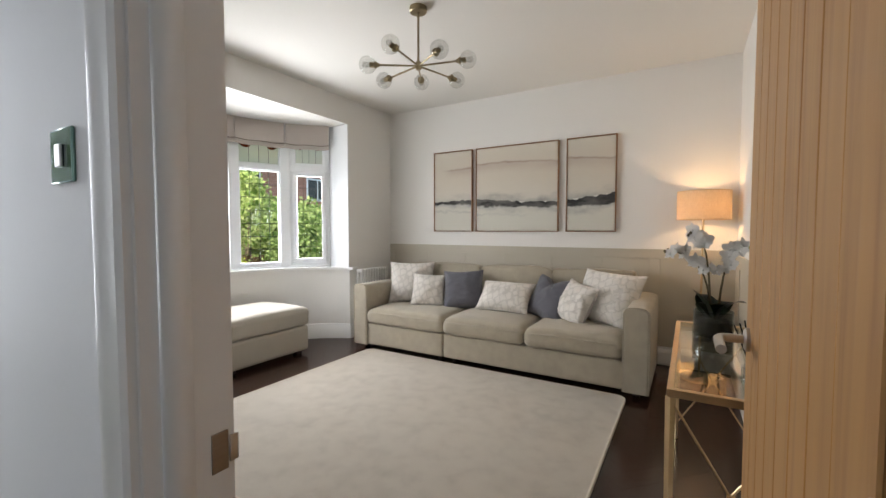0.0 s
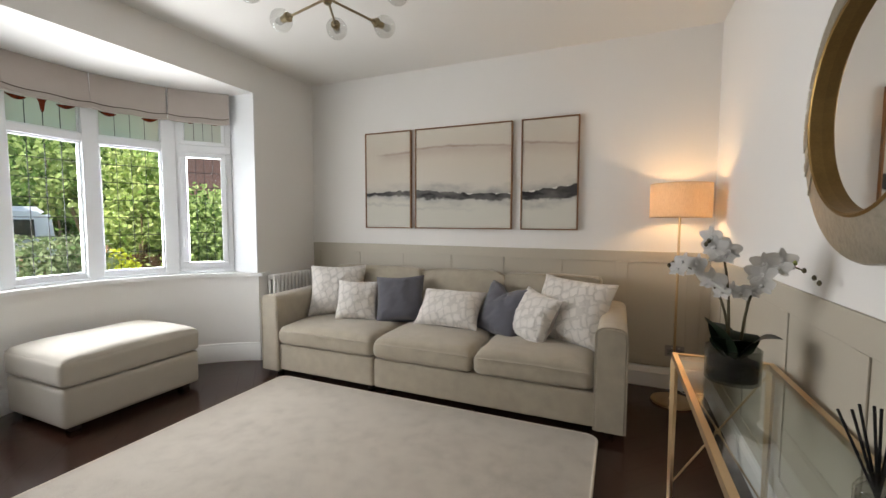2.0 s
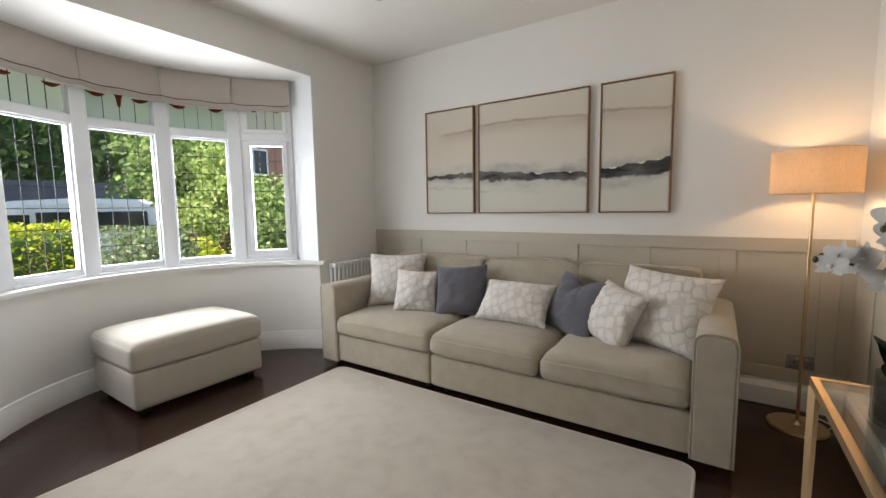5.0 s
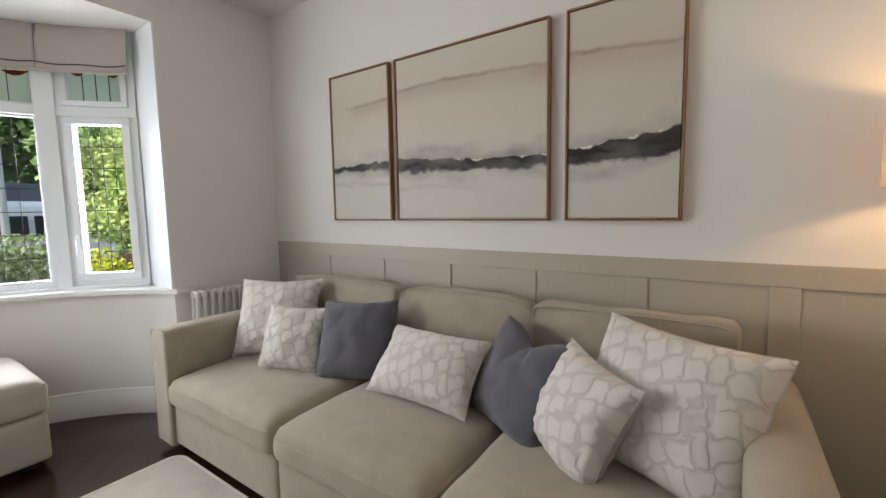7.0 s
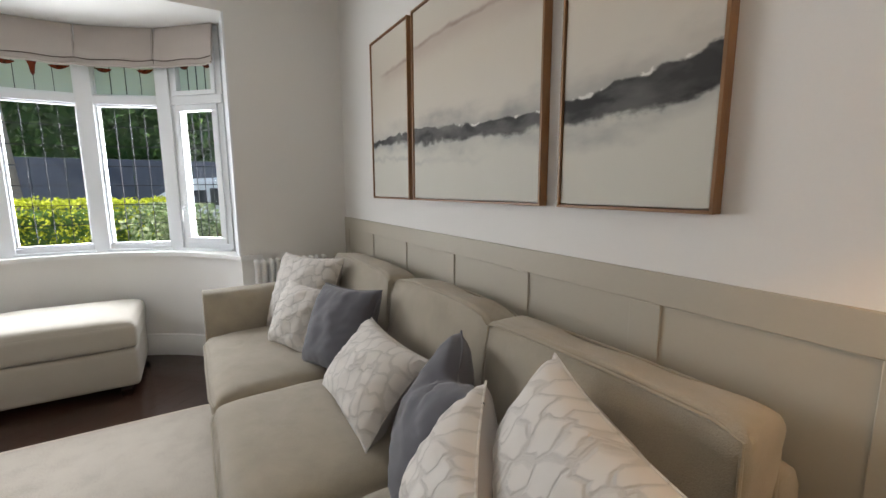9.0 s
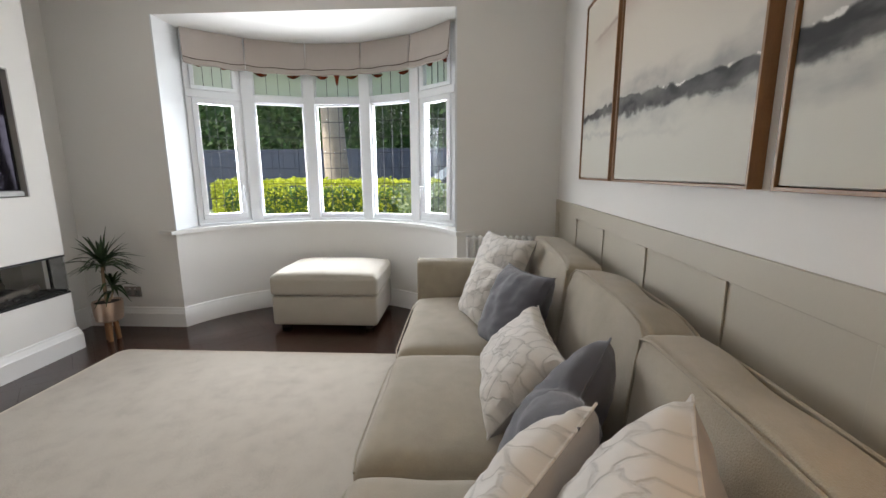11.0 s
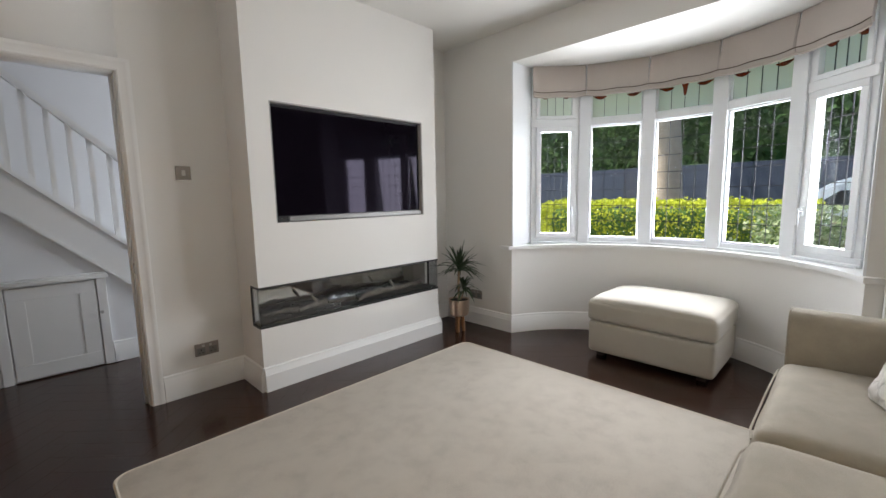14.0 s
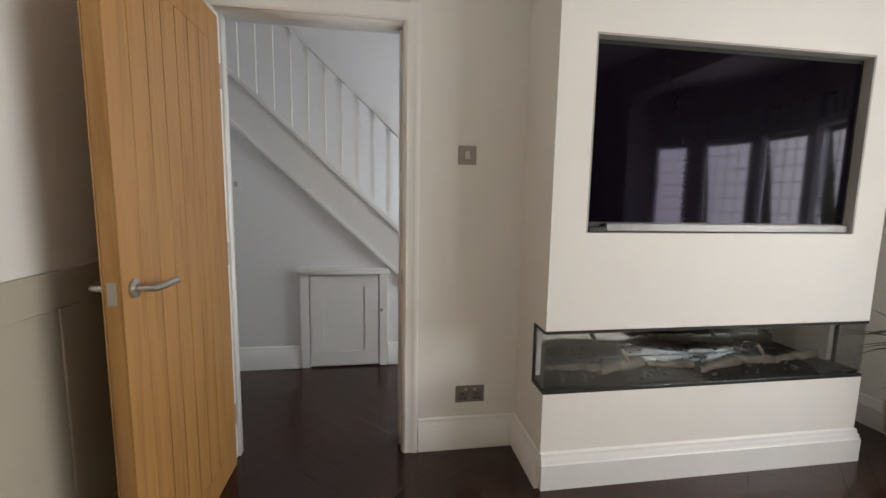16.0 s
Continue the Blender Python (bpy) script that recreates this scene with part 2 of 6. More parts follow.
def rug_pile():
    m, n, l, b = nodes_of("cream_rug_pile")
    tc = n.new("ShaderNodeTexCoord")
    a, c, f = (n.new("ShaderNodeTexNoise") for _ in range(3))
    for t, s in ((a, 1.6), (c, 9), (f, 240)):
        t.inputs["Scale"].default_value, t.inputs["Detail"].default_value = s, 3
        l.new(tc.outputs["Object"], t.inputs["Vector"])
    s1, s2 = n.new("ShaderNodeMath"), n.new("ShaderNodeMath")
    s1.operation = s2.operation = "MULTIPLY_ADD"
    s1.inputs[1].default_value, s2.inputs[1].default_value = 0.55, 0.4
    l.new(c.outputs["Fac"], s1.inputs[0])
    l.new(f.outputs["Fac"], s1.inputs[2])
    l.new(a.outputs["Fac"], s2.inputs[0])
    l.new(s1.outputs[0], s2.inputs[2])
    r = ramp_node(n, [(0.72, (0.37, 0.325, 0.27)), (0.92, (0.45, 0.405, 0.343)), (1.0, (0.50, 0.452, 0.385))])
    l.new(s2.outputs[0], r.inputs["Fac"])
    l.new(r.outputs["Color"], b.inputs["Base Color"])
    b.inputs["Roughness"].default_value = 0.95
    b.inputs["Sheen Weight"].default_value = 0.2
    bp = n.new("ShaderNodeBump")
    bp.inputs["Strength"].default_value, bp.inputs["Distance"].default_value = 0.35, 0.01
    l.new(s1.outputs[0], bp.inputs["Height"])
    l.new(bp.outputs["Normal"], b.inputs["Normal"])
    return m


def maze_weave():
    """Raised ivory blocks parted by pale grey channels."""
    m, n, l, b = nodes_of("patterned_cushion_weave")
    tc, mp = n.new("ShaderNodeTexCoord"), n.new("ShaderNodeMapping")
    mp.inputs["Scale"].default_value = (1.0, 0.15, 0.8)
    mp.inputs["Rotation"].default_value = (0, radians(24), 0)
    l.new(tc.outputs["Object"], mp.inputs["Vector"])
    wob, mv, av = n.new("ShaderNodeTexNoise"), n.new("ShaderNodeVectorMath"), n.new("ShaderNodeVectorMath")
    wob.inputs["Scale"].default_value = 14
    mv.operation = "SCALE"
    mv.inputs["Scale"].default_value = 0.035
    l.new(mp.outputs["Vector"], wob.inputs["Vector"])
    l.new(wob.outputs["Color"], mv.inputs[0])
    l.new(mp.outputs["Vector"], av.inputs[0])
    l.new(mv.outputs[0], av.inputs[1])
    gap = n.new("ShaderNodeMath")
    gap.operation = "SUBTRACT"
    for i, kind in enumerate(("F2", "F1")):
        v = n.new("ShaderNodeTexVoronoi")
        v.distance, v.feature = "CHEBYCHEV", kind
        v.inputs["Scale"].default_value, v.inputs["Randomness"].default_value = 17, 0.62
        l.new(av.outputs[0], v.inputs["Vector"])
        l.new(v.outputs["Distance"], gap.inputs[i])
    nz = n.new("ShaderNodeTexNoise")
    nz.inputs["Scale"].default_value = 260
    l.new(tc.outputs["Object"], nz.inputs["Vector"])
    mx = n.new("ShaderNodeMath")
    mx.operation = "MULTIPLY_ADD"
    mx.inputs[1].default_value = 0.05
    l.new(nz.outputs["Fac"], mx.inputs[0])
    l.new(gap.outputs[0], mx.inputs[2])
    r = ramp_node(n, [(0.0, (0.575, 0.545, 0.505)), (0.12, (0.585, 0.555, 0.515)), (0.20, (0.685, 0.65, 0.605)), (1.0, (0.725, 0.69, 0.645))])
    l.new(mx.outputs[0], r.inputs["Fac"])
    l.new(r.outputs["Color"], b.inputs["Base Color"])
    b.inputs["Roughness"].default_value = 0.85
    b.inputs["Sheen Weight"].default_value = 0.2
    ht = ramp_node(n, [(0.05, (0, 0, 0)), (0.15, (0.9, 0.9, 0.9)), (0.6, (1, 1, 1))])
    l.new(mx.outputs[0], ht.inputs["Fac"])
    bp = n.new("ShaderNodeBump")
    bp.inputs["Strength"].default_value, bp.inputs["Distance"].default_value = 0.4, 0.008
    l.new(ht.outputs["Color"], bp.inputs["Height"])
    l.new(bp.outputs["Normal"], b.inputs["Normal"])
    return m


def canvas_paint():
    """A misty abstract shore running on over three canvases: pale sky, a rust streak, a charcoal band, pale water."""
    m, n, l, b = nodes_of("abstract_canvas_paint")
    geo, sep = n.new("ShaderNodeNewGeometry"), n.new("ShaderNodeSeparateXYZ")
    l.new(geo.outputs["Position"], sep.inputs[0])

    def op(kind, p, q=None, r=None, clamp=False):
        o = n.new("ShaderNodeMath")
        o.operation, o.use_clamp = kind, clamp
        for i, v in enumerate((p, q, r)):
            if v is None:
                continue
            if isinstance(v, (int, float)):
                o.inputs[i].default_value = v
            else:
                l.new(v, o.inputs[i])
        return o.outputs[0]

    def noise_at(sx, sz, scale, detail=5):
        mp, t = n.new("ShaderNodeMapping"), n.new("ShaderNodeTexNoise")
        mp.inputs["Scale"].default_value = (sx, 0, sz)
        t.inputs["Scale"].default_value, t.inputs["Detail"].default_value = scale, detail
        l.new(geo.outputs["Position"], mp.inputs["Vector"])
        l.new(mp.outputs["Vector"], t.inputs["Vector"])
        return op("SUBTRACT", t.outputs["Fac"], 0.5)

    u = op("MULTIPLY_ADD", sep.outputs["X"], 1 / 2.2, 2.6 / 2.2)

    def line(base, pts):
        """A height that follows the width of the three canvases."""
        r = ramp_node(n, [(p, (v, v, v)) for p, v in pts])
        l.new(u, r.inputs["Fac"])
        return op("MULTIPLY_ADD", r.outputs["Color"], 0.3, base)

    def fade(v, lo, hi):
        """0 below lo, 1 above hi, soft between."""
        r = n.new("ShaderNodeMapRange")
        r.interpolation_type = "SMOOTHSTEP"
        r.inputs["From Min"].default_value, r.inputs["From Max"].default_value = lo, hi
        l.new(v, r.inputs["Value"])
        return r.outputs[0]

    col = ramp_node(n, [(0.0, (0.60, 0.585, 0.515)), (0.30, (0.62, 0.60, 0.53)), (0.42, (0.62, 0.575, 0.50)), (0.62, (0.615, 0.555, 0.465)), (0.80, (0.60, 0.54, 0.455)), (1.0, (0.63, 0.585, 0.50))])
    wash, ragged, blot = noise_at(1, 2.2, 2.4, 4), noise_at(1, 1.3, 11, 8), noise_at(1, 2.5, 5, 6)
    z = sep.outputs["Z"]
    l.new(op("MULTIPLY_ADD", op("MULTIPLY_ADD", wash, 0.12, z), 1 / 0.934, -1.224 / 0.934), col.inputs["Fac"])
    last = [col.outputs["Color"]]

    def layer(fac, color):
        mx = n.new("ShaderNodeMixRGB")
        l.new(fac, mx.inputs["Fac"])
        l.new(last[0], mx.inputs["Color1"])
        mx.inputs["Color2"].default_value = (*color, 1)
        last[0] = mx.outputs["Color"]

    top = line(1.4, [(0.034, 0.57), (0.267, 0.61), (0.288, 0.62), (0.5, 0.49), (0.714, 0.455), (0.749, 0.50), (0.864, 0.57), (0.965, 0.68)])
    low = line(1.4, [(0.034, 0.50), (0.267, 0.43), (0.288, 0.34), (0.5, 0.32), (0.714, 0.245), (0.749, 0.25), (0.864, 0.235), (0.965, 0.37)])
    above = op("SUBTRACT", op("MULTIPLY_ADD", ragged, 0.075, op("MULTIPLY_ADD", blot, 0.05, z)), top)
    below = op("SUBTRACT", low, op("MULTIPLY_ADD", ragged, 0.085, op("MULTIPLY_ADD", blot, 0.05, z)))
    # smoky mist over the band and a wet bleed under it
    mist = op("MULTIPLY", fade(op("MULTIPLY_ADD", blot, -0.22, above), 0.10, -0.02), op("MULTIPLY", fade(below, 0.01, -0.02), op("MULTIPLY_ADD", wash, 2.2, 0.55, True)))
    layer(mist, (0.25, 0.24, 0.23))
    bleed = op("MULTIPLY", fade(op("MULTIPLY_ADD", wash, 0.20, below), 0.08, -0.01), op("MULTIPLY", fade(above, 0.01, -0.02), op("MULTIPLY_ADD", blot, 2.2, 0.5, True)))
    layer(bleed, (0.32, 0.32, 0.31))
    second = op("MULTIPLY", op("MULTIPLY", fade(op("ABSOLUTE", op("SUBTRACT", below, 0.085)), 0.022, 0.0), fade(u, 0.62, 0.45)), op("MULTIPLY_ADD", wash, 1.2, 0.35, True))
    layer(second, (0.38, 0.375, 0.36))
    # the charcoal band itself
    band = op("MULTIPLY", fade(above, 0.006, -0.004), fade(below, 0.012, -0.012))
    layer(op("MULTIPLY", band, op("MULTIPLY_ADD", blot, 1.0, 0.92, True)), (0.032, 0.030, 0.029))
    dark = op("MULTIPLY", band, fade(op("ADD", blot, wash), 0.0, 0.12))
    layer(dark, (0.012, 0.0115, 0.011))
    # bare canvas slivers along its upper edge
    sliver = op("MULTIPLY", fade(op("ABSOLUTE", op("SUBTRACT", above, 0.008)), 0.006, 0.002), fade(op("ADD", ragged, op("MULTIPLY", fade(u, 0.40, 0.55), 0.05)), 0.09, 0.13))
    layer(sliver, (0.74, 0.72, 0.67))
    # rust streak high in the sky
    rust = line(1.8, [(0.12, 0.45), (0.267, 0.50), (0.30, 0.58), (0.45, 0.62), (0.714, 0.50), (0.77, 0.56), (0.93, 0.45)])
    off = op("SUBTRACT", op("MULTIPLY_ADD", ragged, 0.035, z), rust)
    edge = op("MULTIPLY", fade(op("ABSOLUTE", off), 0.016, 0.0), op("MULTIPLY_ADD", blot, 2.0, 0.40, True))
    haze = op("MULTIPLY", fade(off, -0.13, 0.0), fade(off, 0.02, 0.0))
    ends = fade(u, 0.08, 0.16)
    layer(op("MULTIPLY", op("MULTIPLY", haze, op("MULTIPLY_ADD", wash, 1.5, 0.7, True)), ends), (0.48, 0.39, 0.325))
    layer(op("MULTIPLY", edge, ends), (0.29, 0.20, 0.16))
    l.new(last[0], b.inputs["Base Color"])
    b.inputs["Roughness"].default_value = 0.7
    bp, wv = n.new("ShaderNodeBump"), n.new("ShaderNodeTexNoise")
    wv.inputs["Scale"].default_value = 400
    l.new(geo.outputs["Position"], wv.inputs["Vector"])
    bp.inputs["Strength"].default_value, bp.inputs["Distance"].default_value = 0.1, 0.005
    l.new(wv.outputs["Fac"], bp.inputs["Height"])
    l.new(bp.outputs["Normal"], b.inputs["Normal"])
    return m


def shade_cloth():
    m, n, l, b = nodes_of("linen_lamp_shade")
    n.remove(b)
    d, t, mx = n.new("ShaderNodeBsdfDiffuse"), n.new("ShaderNodeBsdfTranslucent"), n.new("ShaderNodeMixShader")
    nz, r = n.new("ShaderNodeTexNoise"), ramp_node(n, [(0.3, (0.68, 0.56, 0.42)), (0.7, (0.79, 0.67, 0.52))])
    tc, mp = n.new("ShaderNodeTexCoord"), n.new("ShaderNodeMapping")
    mp.inputs["Scale"].default_value = (300, 300, 40)
    l.new(tc.outputs["Object"], mp.inputs["Vector"])
    l.new(mp.outputs["Vector"], nz.inputs["Vector"])
    nz.inputs["Scale"].default_value = 1
    l.new(nz.outputs["Fac"], r.inputs["Fac"])
    l.new(r.outputs["Color"], d.inputs["Color"])
    l.new(r.outputs["Color"], t.inputs["Color"])
    mx.inputs[0].default_value = 0.45
    l.new(d.outputs[0], mx.inputs[1])
    l.new(t.outputs[0], mx.inputs[2])
    l.new(mx.outputs[0], n["Material Output"].inputs["Surface"])
    return m


def leafy(name, dark, light, thin=0.35):
    m, n, l, b = nodes_of(name)
    g = n.new("ShaderNodeNewGeometry")
    r = ramp_node(n, [(0.0, dark), (1.0, light)])
    l.new(g.outputs["Random Per Island"], r.inputs["Fac"])
    d, t, mx = n.new("ShaderNodeBsdfDiffuse"), n.new("ShaderNodeBsdfTranslucent"), n.new("ShaderNodeMixShader")
    l.new(r.outputs["Color"], d.inputs["Color"])
    l.new(r.outputs["Color"], t.inputs["Color"])
    mx.inputs[0].default_value = thin
    n.remove(b)
    l.new(d.outputs[0], mx.inputs[1])
    l.new(t.outputs[0], mx.inputs[2])
    l.new(mx.outputs[0], n["Material Output"].inputs["Surface"])
    return m


FLOOR, RUG, MAZE, CANVAS, SHADE = wood_floor(), rug_pile(), maze_weave(), canvas_paint(), shade_cloth()
OAK = oak("oak_door_wood", (0.43, 0.225, 0.075), (0.33, 0.155, 0.045))
PETAL = leafy("white_orchid_petal", (0.80, 0.79, 0.77), (0.86, 0.85, 0.83), 0.35)
HEDGE = leafy("golden_privet_leaf", (0.24, 0.29, 0.02), (0.72, 0.74, 0.10))
SHRUB = leafy("green_shrub_leaf", (0.06, 0.13, 0.03), (0.52, 0.62, 0.25), 0.45)
LIME = leafy("lime_leaf", (0.17, 0.27, 0.06), (0.62, 0.68, 0.28), 0.45)
DEEP = leafy("deep_green_leaf", (0.03, 0.07, 0.025), (0.20, 0.32, 0.09), 0.35)
VARIEG = leafy("variegated_leaf", (0.10, 0.16, 0.06), (0.42, 0.46, 0.28))
TREE = leafy("tree_leaf", (0.055, 0.115, 0.04), (0.16, 0.25, 0.085))


# ---- mesh helpers ----
def box(bm, x0, x1, y0, y1, z0, z1, bevel=0.0, seg=2):
    r = bmesh.ops.create_cube(bm, size=1.0)
    bmesh.ops.transform(bm, verts=r["verts"], matrix=Matrix.Translation(((x0 + x1) / 2, (y0 + y1) / 2, (z0 + z1) / 2))
                        @ Matrix.Diagonal((abs(x1 - x0), abs(y1 - y0), abs(z1 - z0), 1)))
    if bevel:
        edges = list({e for v in r["verts"] for e in v.link_edges})
        bmesh.ops.bevel(bm, geom=edges, offset=bevel, segments=seg, affect="EDGES", profile=0.5)
    return bm


def bx(x0, x1, y0, y1, z0, z1, bevel=0.0, seg=2):
    return box(bmesh.new(), x0, x1, y0, y1, z0, z1, bevel, seg)


def rod(bm, a, b, r, r2=None, n=12, caps=True):
    """A round bar from a to b."""
    a, b = Vector(a), Vector(b)
    d = b - a
    m = Matrix.Translation((a + b) / 2) @ d.to_track_quat("Z", "Y").to_matrix().to_4x4()
    bmesh.ops.create_cone(bm, cap_ends=caps, segments=n, radius1=r, radius2=r if r2 is None else r2, depth=d.length, matrix=m)
    return bm


def square_bar(bm, a, b, w, h):
    a, b = Vector(a), Vector(b)
    d = b - a
    m = Matrix.Translation((a + b) / 2) @ d.to_track_quat("Z", "Y").to_matrix().to_4x4() @ Matrix.Diagonal((w, h, d.length, 1))
    bmesh.ops.create_cube(bm, size=1.0, matrix=m)
    return bm


def lathe(profile, n=32, center=(0, 0, 0)):
    """A turned body from (radius, height) pairs."""
    bm = bmesh.new()
    rings = [[bm.verts.new((center[0] + max(r, 1e-4) * math.cos(2 * math.pi * k / n), center[1] + max(r, 1e-4) * math.sin(2 * math.pi * k / n), center[2] + z))
              for k in range(n)] for r, z in profile]
    for p, q in zip(rings, rings[1:]):
        for k in range(n):
            bm.faces.new((p[k], p[(k + 1) % n], q[(k + 1) % n], q[k]))
    bmesh.ops.remove_doubles(bm, verts=bm.verts, dist=2e-4)
    bmesh.ops.recalc_face_normals(bm, faces=bm.faces)
    return bm


def soft_box(x0, x1, y0, y1, z0, z1, r=0.04, crown=0.0, cuts=11, sag=0.0):
    """A box with round edges and a stuffed, crowned top."""
    bm = bmesh.new()
    bmesh.ops.create_cube(bm, size=2.0)
    bmesh.ops.subdivide_edges(bm, edges=bm.edges[:], cuts=cuts, use_grid_fill=True)
    c = Vector(((x0 + x1) / 2, (y0 + y1) / 2, (z0 + z1) / 2))
    h = Vector(((x1 - x0) / 2, (y1 - y0) / 2, (z1 - z0) / 2))
    r = min(r, h.x, h.y, h.z)
    for v in bm.verts:
        u = v.co.copy()
        s = Vector([math.copysign(1 - (1 - abs(t)) ** 1.8, t) for t in u])
        p = Vector((s.x * h.x, s.y * h.y, s.z * h.z))
        q = Vector([max(-h[i] + r, min(h[i] - r, p[i])) for i in range(3)])
        d = p - q
        if d.length > 1e-6:
            p = q + d.normalized() * r
        if crown:
            k = (1 - min(1, abs(u.x)) ** 2.5) * (1 - min(1, abs(u.y)) ** 2.5) if crown > 0 else 0
            p.z += crown * k * (1 if u.z > 0 else 0.0) * min(1, max(0, (p.z / h.z + 1) / 2))
        if sag:
            p += Vector((noise.noise(p * 5 + c * 7), noise.noise(p * 5 + c * 3 + Vector((9, 0, 0))), noise.noise(p * 5 + c))) * sag
            p += Vector((0, noise.noise(Vector((p.x * 4, p.y * 16, p.z * 16)) + c * 5), noise.noise(Vector((p.x * 5, p.y * 18, p.z * 9)) + c * 2))) * sag * 0.55
        v.co = c + p
    return bm


def pillow_edge(u, v, w, h, pinch, chop):
    """Where the seam line of a cushion runs: drawn-in sides, and a dent pressed into the top."""
    x = w / 2 * u * (1 - pinch * (1 - v * v) * u * u)
    z = h / 2 * v * (1 - pinch * (1 - u * u) * v * v)
    return x, z - chop * h * math.exp(-(u / 0.34) ** 2) * max(0.0, v) ** 1.5


def pillow(w, h, t, pinch=0.09, n=30, chop=0.0):
    """A stuffed cushion in the x-z plane, with pulled-in edges, pointed corners and soft creases."""
    bm = bmesh.new()
    grid = {}
    seed = w * 9 + h * 5 + chop * 3
    for s in (-1, 1):
        for i in range(n + 1):
            for j in range(n + 1):
                u, v = 2 * i / n - 1, 2 * j / n - 1
                edge = i in (0, n) or j in (0, n)
                if edge and s == 1:
                    grid[s, i, j] = grid[-1, i, j]
                    continue
                x, z = pillow_edge(u, v, w, h, pinch, chop)
                k = ((1 - u * u) * (1 - v * v)) ** 0.40
                rim = max(abs(u), abs(v)) ** 3
                wob = 0.013 * noise.noise(Vector((u * 2.1, v * 2.1, s * 3 + seed)))
                wob += 0.012 * rim * noise.noise(Vector((u * 6.5, v * 6.5, s * 5 + seed)))
                wob += 0.006 * noise.noise(Vector((u * 3 + v * 2, v * 7 - u * 4, s * 7 + seed)))
                d = t / 2 * k
                if chop:
                    # two folds run down from the dent
                    fold = abs(abs(u) - 0.30 * (1 - v)) if v > -0.1 else 1.0
                    d *= 1 - 0.30 * math.exp(-(u / 0.30) ** 2) * max(0.0, v)
                    d -= 0.022 * math.exp(-(fold / 0.07) ** 2) * max(0.0, v + 0.1) * (1 - max(0.0, v) ** 6)
                grid[s, i, j] = bm.verts.new((x, s * (max(0.002, d) + (0 if edge else wob * min(1, k * 1.6))), z))
    for s in (-1, 1):
        for i in range(n):
            for j in range(n):
                f = [grid[s, i, j], grid[s, i + 1, j], grid[s, i + 1, j + 1], grid[s, i, j + 1]]
                bm.faces.new(f if s == -1 else f[::-1])
    bm.faces.ensure_lookup_table()
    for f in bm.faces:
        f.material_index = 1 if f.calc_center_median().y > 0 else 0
    return bm


def tube(points, r, n=8, r_end=None):
    """A bent round bar through the points."""
    bm = bmesh.new()
    pts = [Vector(p) for p in points]
    rings = []
    for i, p in enumerate(pts):
        d = (pts[min(i + 1, len(pts) - 1)] - pts[max(i - 1, 0)]).normalized()
        side = d.cross(Vector((0.31, 0.2, 0.93))).normalized()
        up = d.cross(side)
        rr = r + ((r_end if r_end is not None else r) - r) * i / (len(pts) - 1)
        rings.append([bm.verts.new(p + (side * math.cos(2 * math.pi * k / n) + up * math.sin(2 * math.pi * k / n)) * rr) for k in range(n)])
    for a, b in zip(rings, rings[1:]):
        for k in range(n):
            bm.faces.new((a[k], a[(k + 1) % n], b[(k + 1) % n], b[k]))
    bm.faces.new(rings[0][::-1])
    bm.faces.new(rings[-1])
    bmesh.ops.recalc_face_normals(bm, faces=bm.faces)
    return bm


def extrude_profile(profile, path, closed=False):
    """Sweeps a profile of (out, z) along a path of (x, y) points; out is to the left of the way."""
    bm = bmesh.new()
    pts = [Vector(p).to_2d() for p in path]
    rows = []
    for i, p in enumerate(pts):
        d0 = (p - pts[i - 1]).normalized() if i else (pts[1] - p).normalized()
        d1 = (pts[i + 1] - p).normalized() if i < len(pts) - 1 else d0
        n0, n1 = Vector((-d0.y, d0.x)), Vector((-d1.y, d1.x))
        nn = (n0 + n1).normalized()
        nn = nn / max(0.3, nn.dot(n0))
        rows.append([bm.verts.new((p.x + nn.x * o, p.y + nn.y * o, z)) for o, z in profile])
    k = len(profile)
    for a, b in zip(rows, rows[1:]):
        for i in range(k):
            bm.faces.new((a[i], b[i], b[(i + 1) % k], a[(i + 1) % k]))
    bm.faces.new(rows[0])
    bm.faces.new(rows[-1][::-1])
    bmesh.ops.recalc_face_normals(bm, faces=bm.faces)
    return bm


def shade_smooth(me, angle=40):
    """Smooth shading, but the broad flat faces between narrow bevels stay flat."""
    n = len(me.polygons)
    smooth = [True] * n
    if 18 <= n < 400:
        areas = [p.area for p in me.polygons]
        limit = max(10 * sorted(areas)[n // 2], 0.1 * max(areas))
        sides = {}
        for p in me.polygons:
            if areas[p.index] > limit:
                for k in p.edge_keys:
                    sides.setdefault(tuple(k), []).append(p.index)
                smooth[p.index] = False
        for pair in sides.values():
            if len(pair) == 2 and me.polygons[pair[0]].normal.dot(me.polygons[pair[1]].normal) > 0.77:
                smooth[pair[0]] = smooth[pair[1]] = True
    me.set_sharp_from_angle(angle=radians(angle))
    me.polygons.foreach_set("use_smooth", smooth)


def mesh_ob(name, bm, material, smooth=True):
    me = bpy.data.meshes.new(name)
    bm.to_mesh(me)
    bm.free()
    me.materials.append(material)
    if smooth:
        shade_smooth(me)
    return new(name, me)


def part(name, bm, material, parent, label=""):
    ob = mesh_ob(name, bm, material)
    ob.parent = parent
    if label:
        ob["label"] = label
    return ob


def thing(name, at, label, category, group=""):
    """An empty at the thing's base; parts built in world coordinates are shifted to it."""
    ob = new(name)
    ob.empty_display_size = 0.05
    ob.location = at
    return tagged(ob, label, category, group)


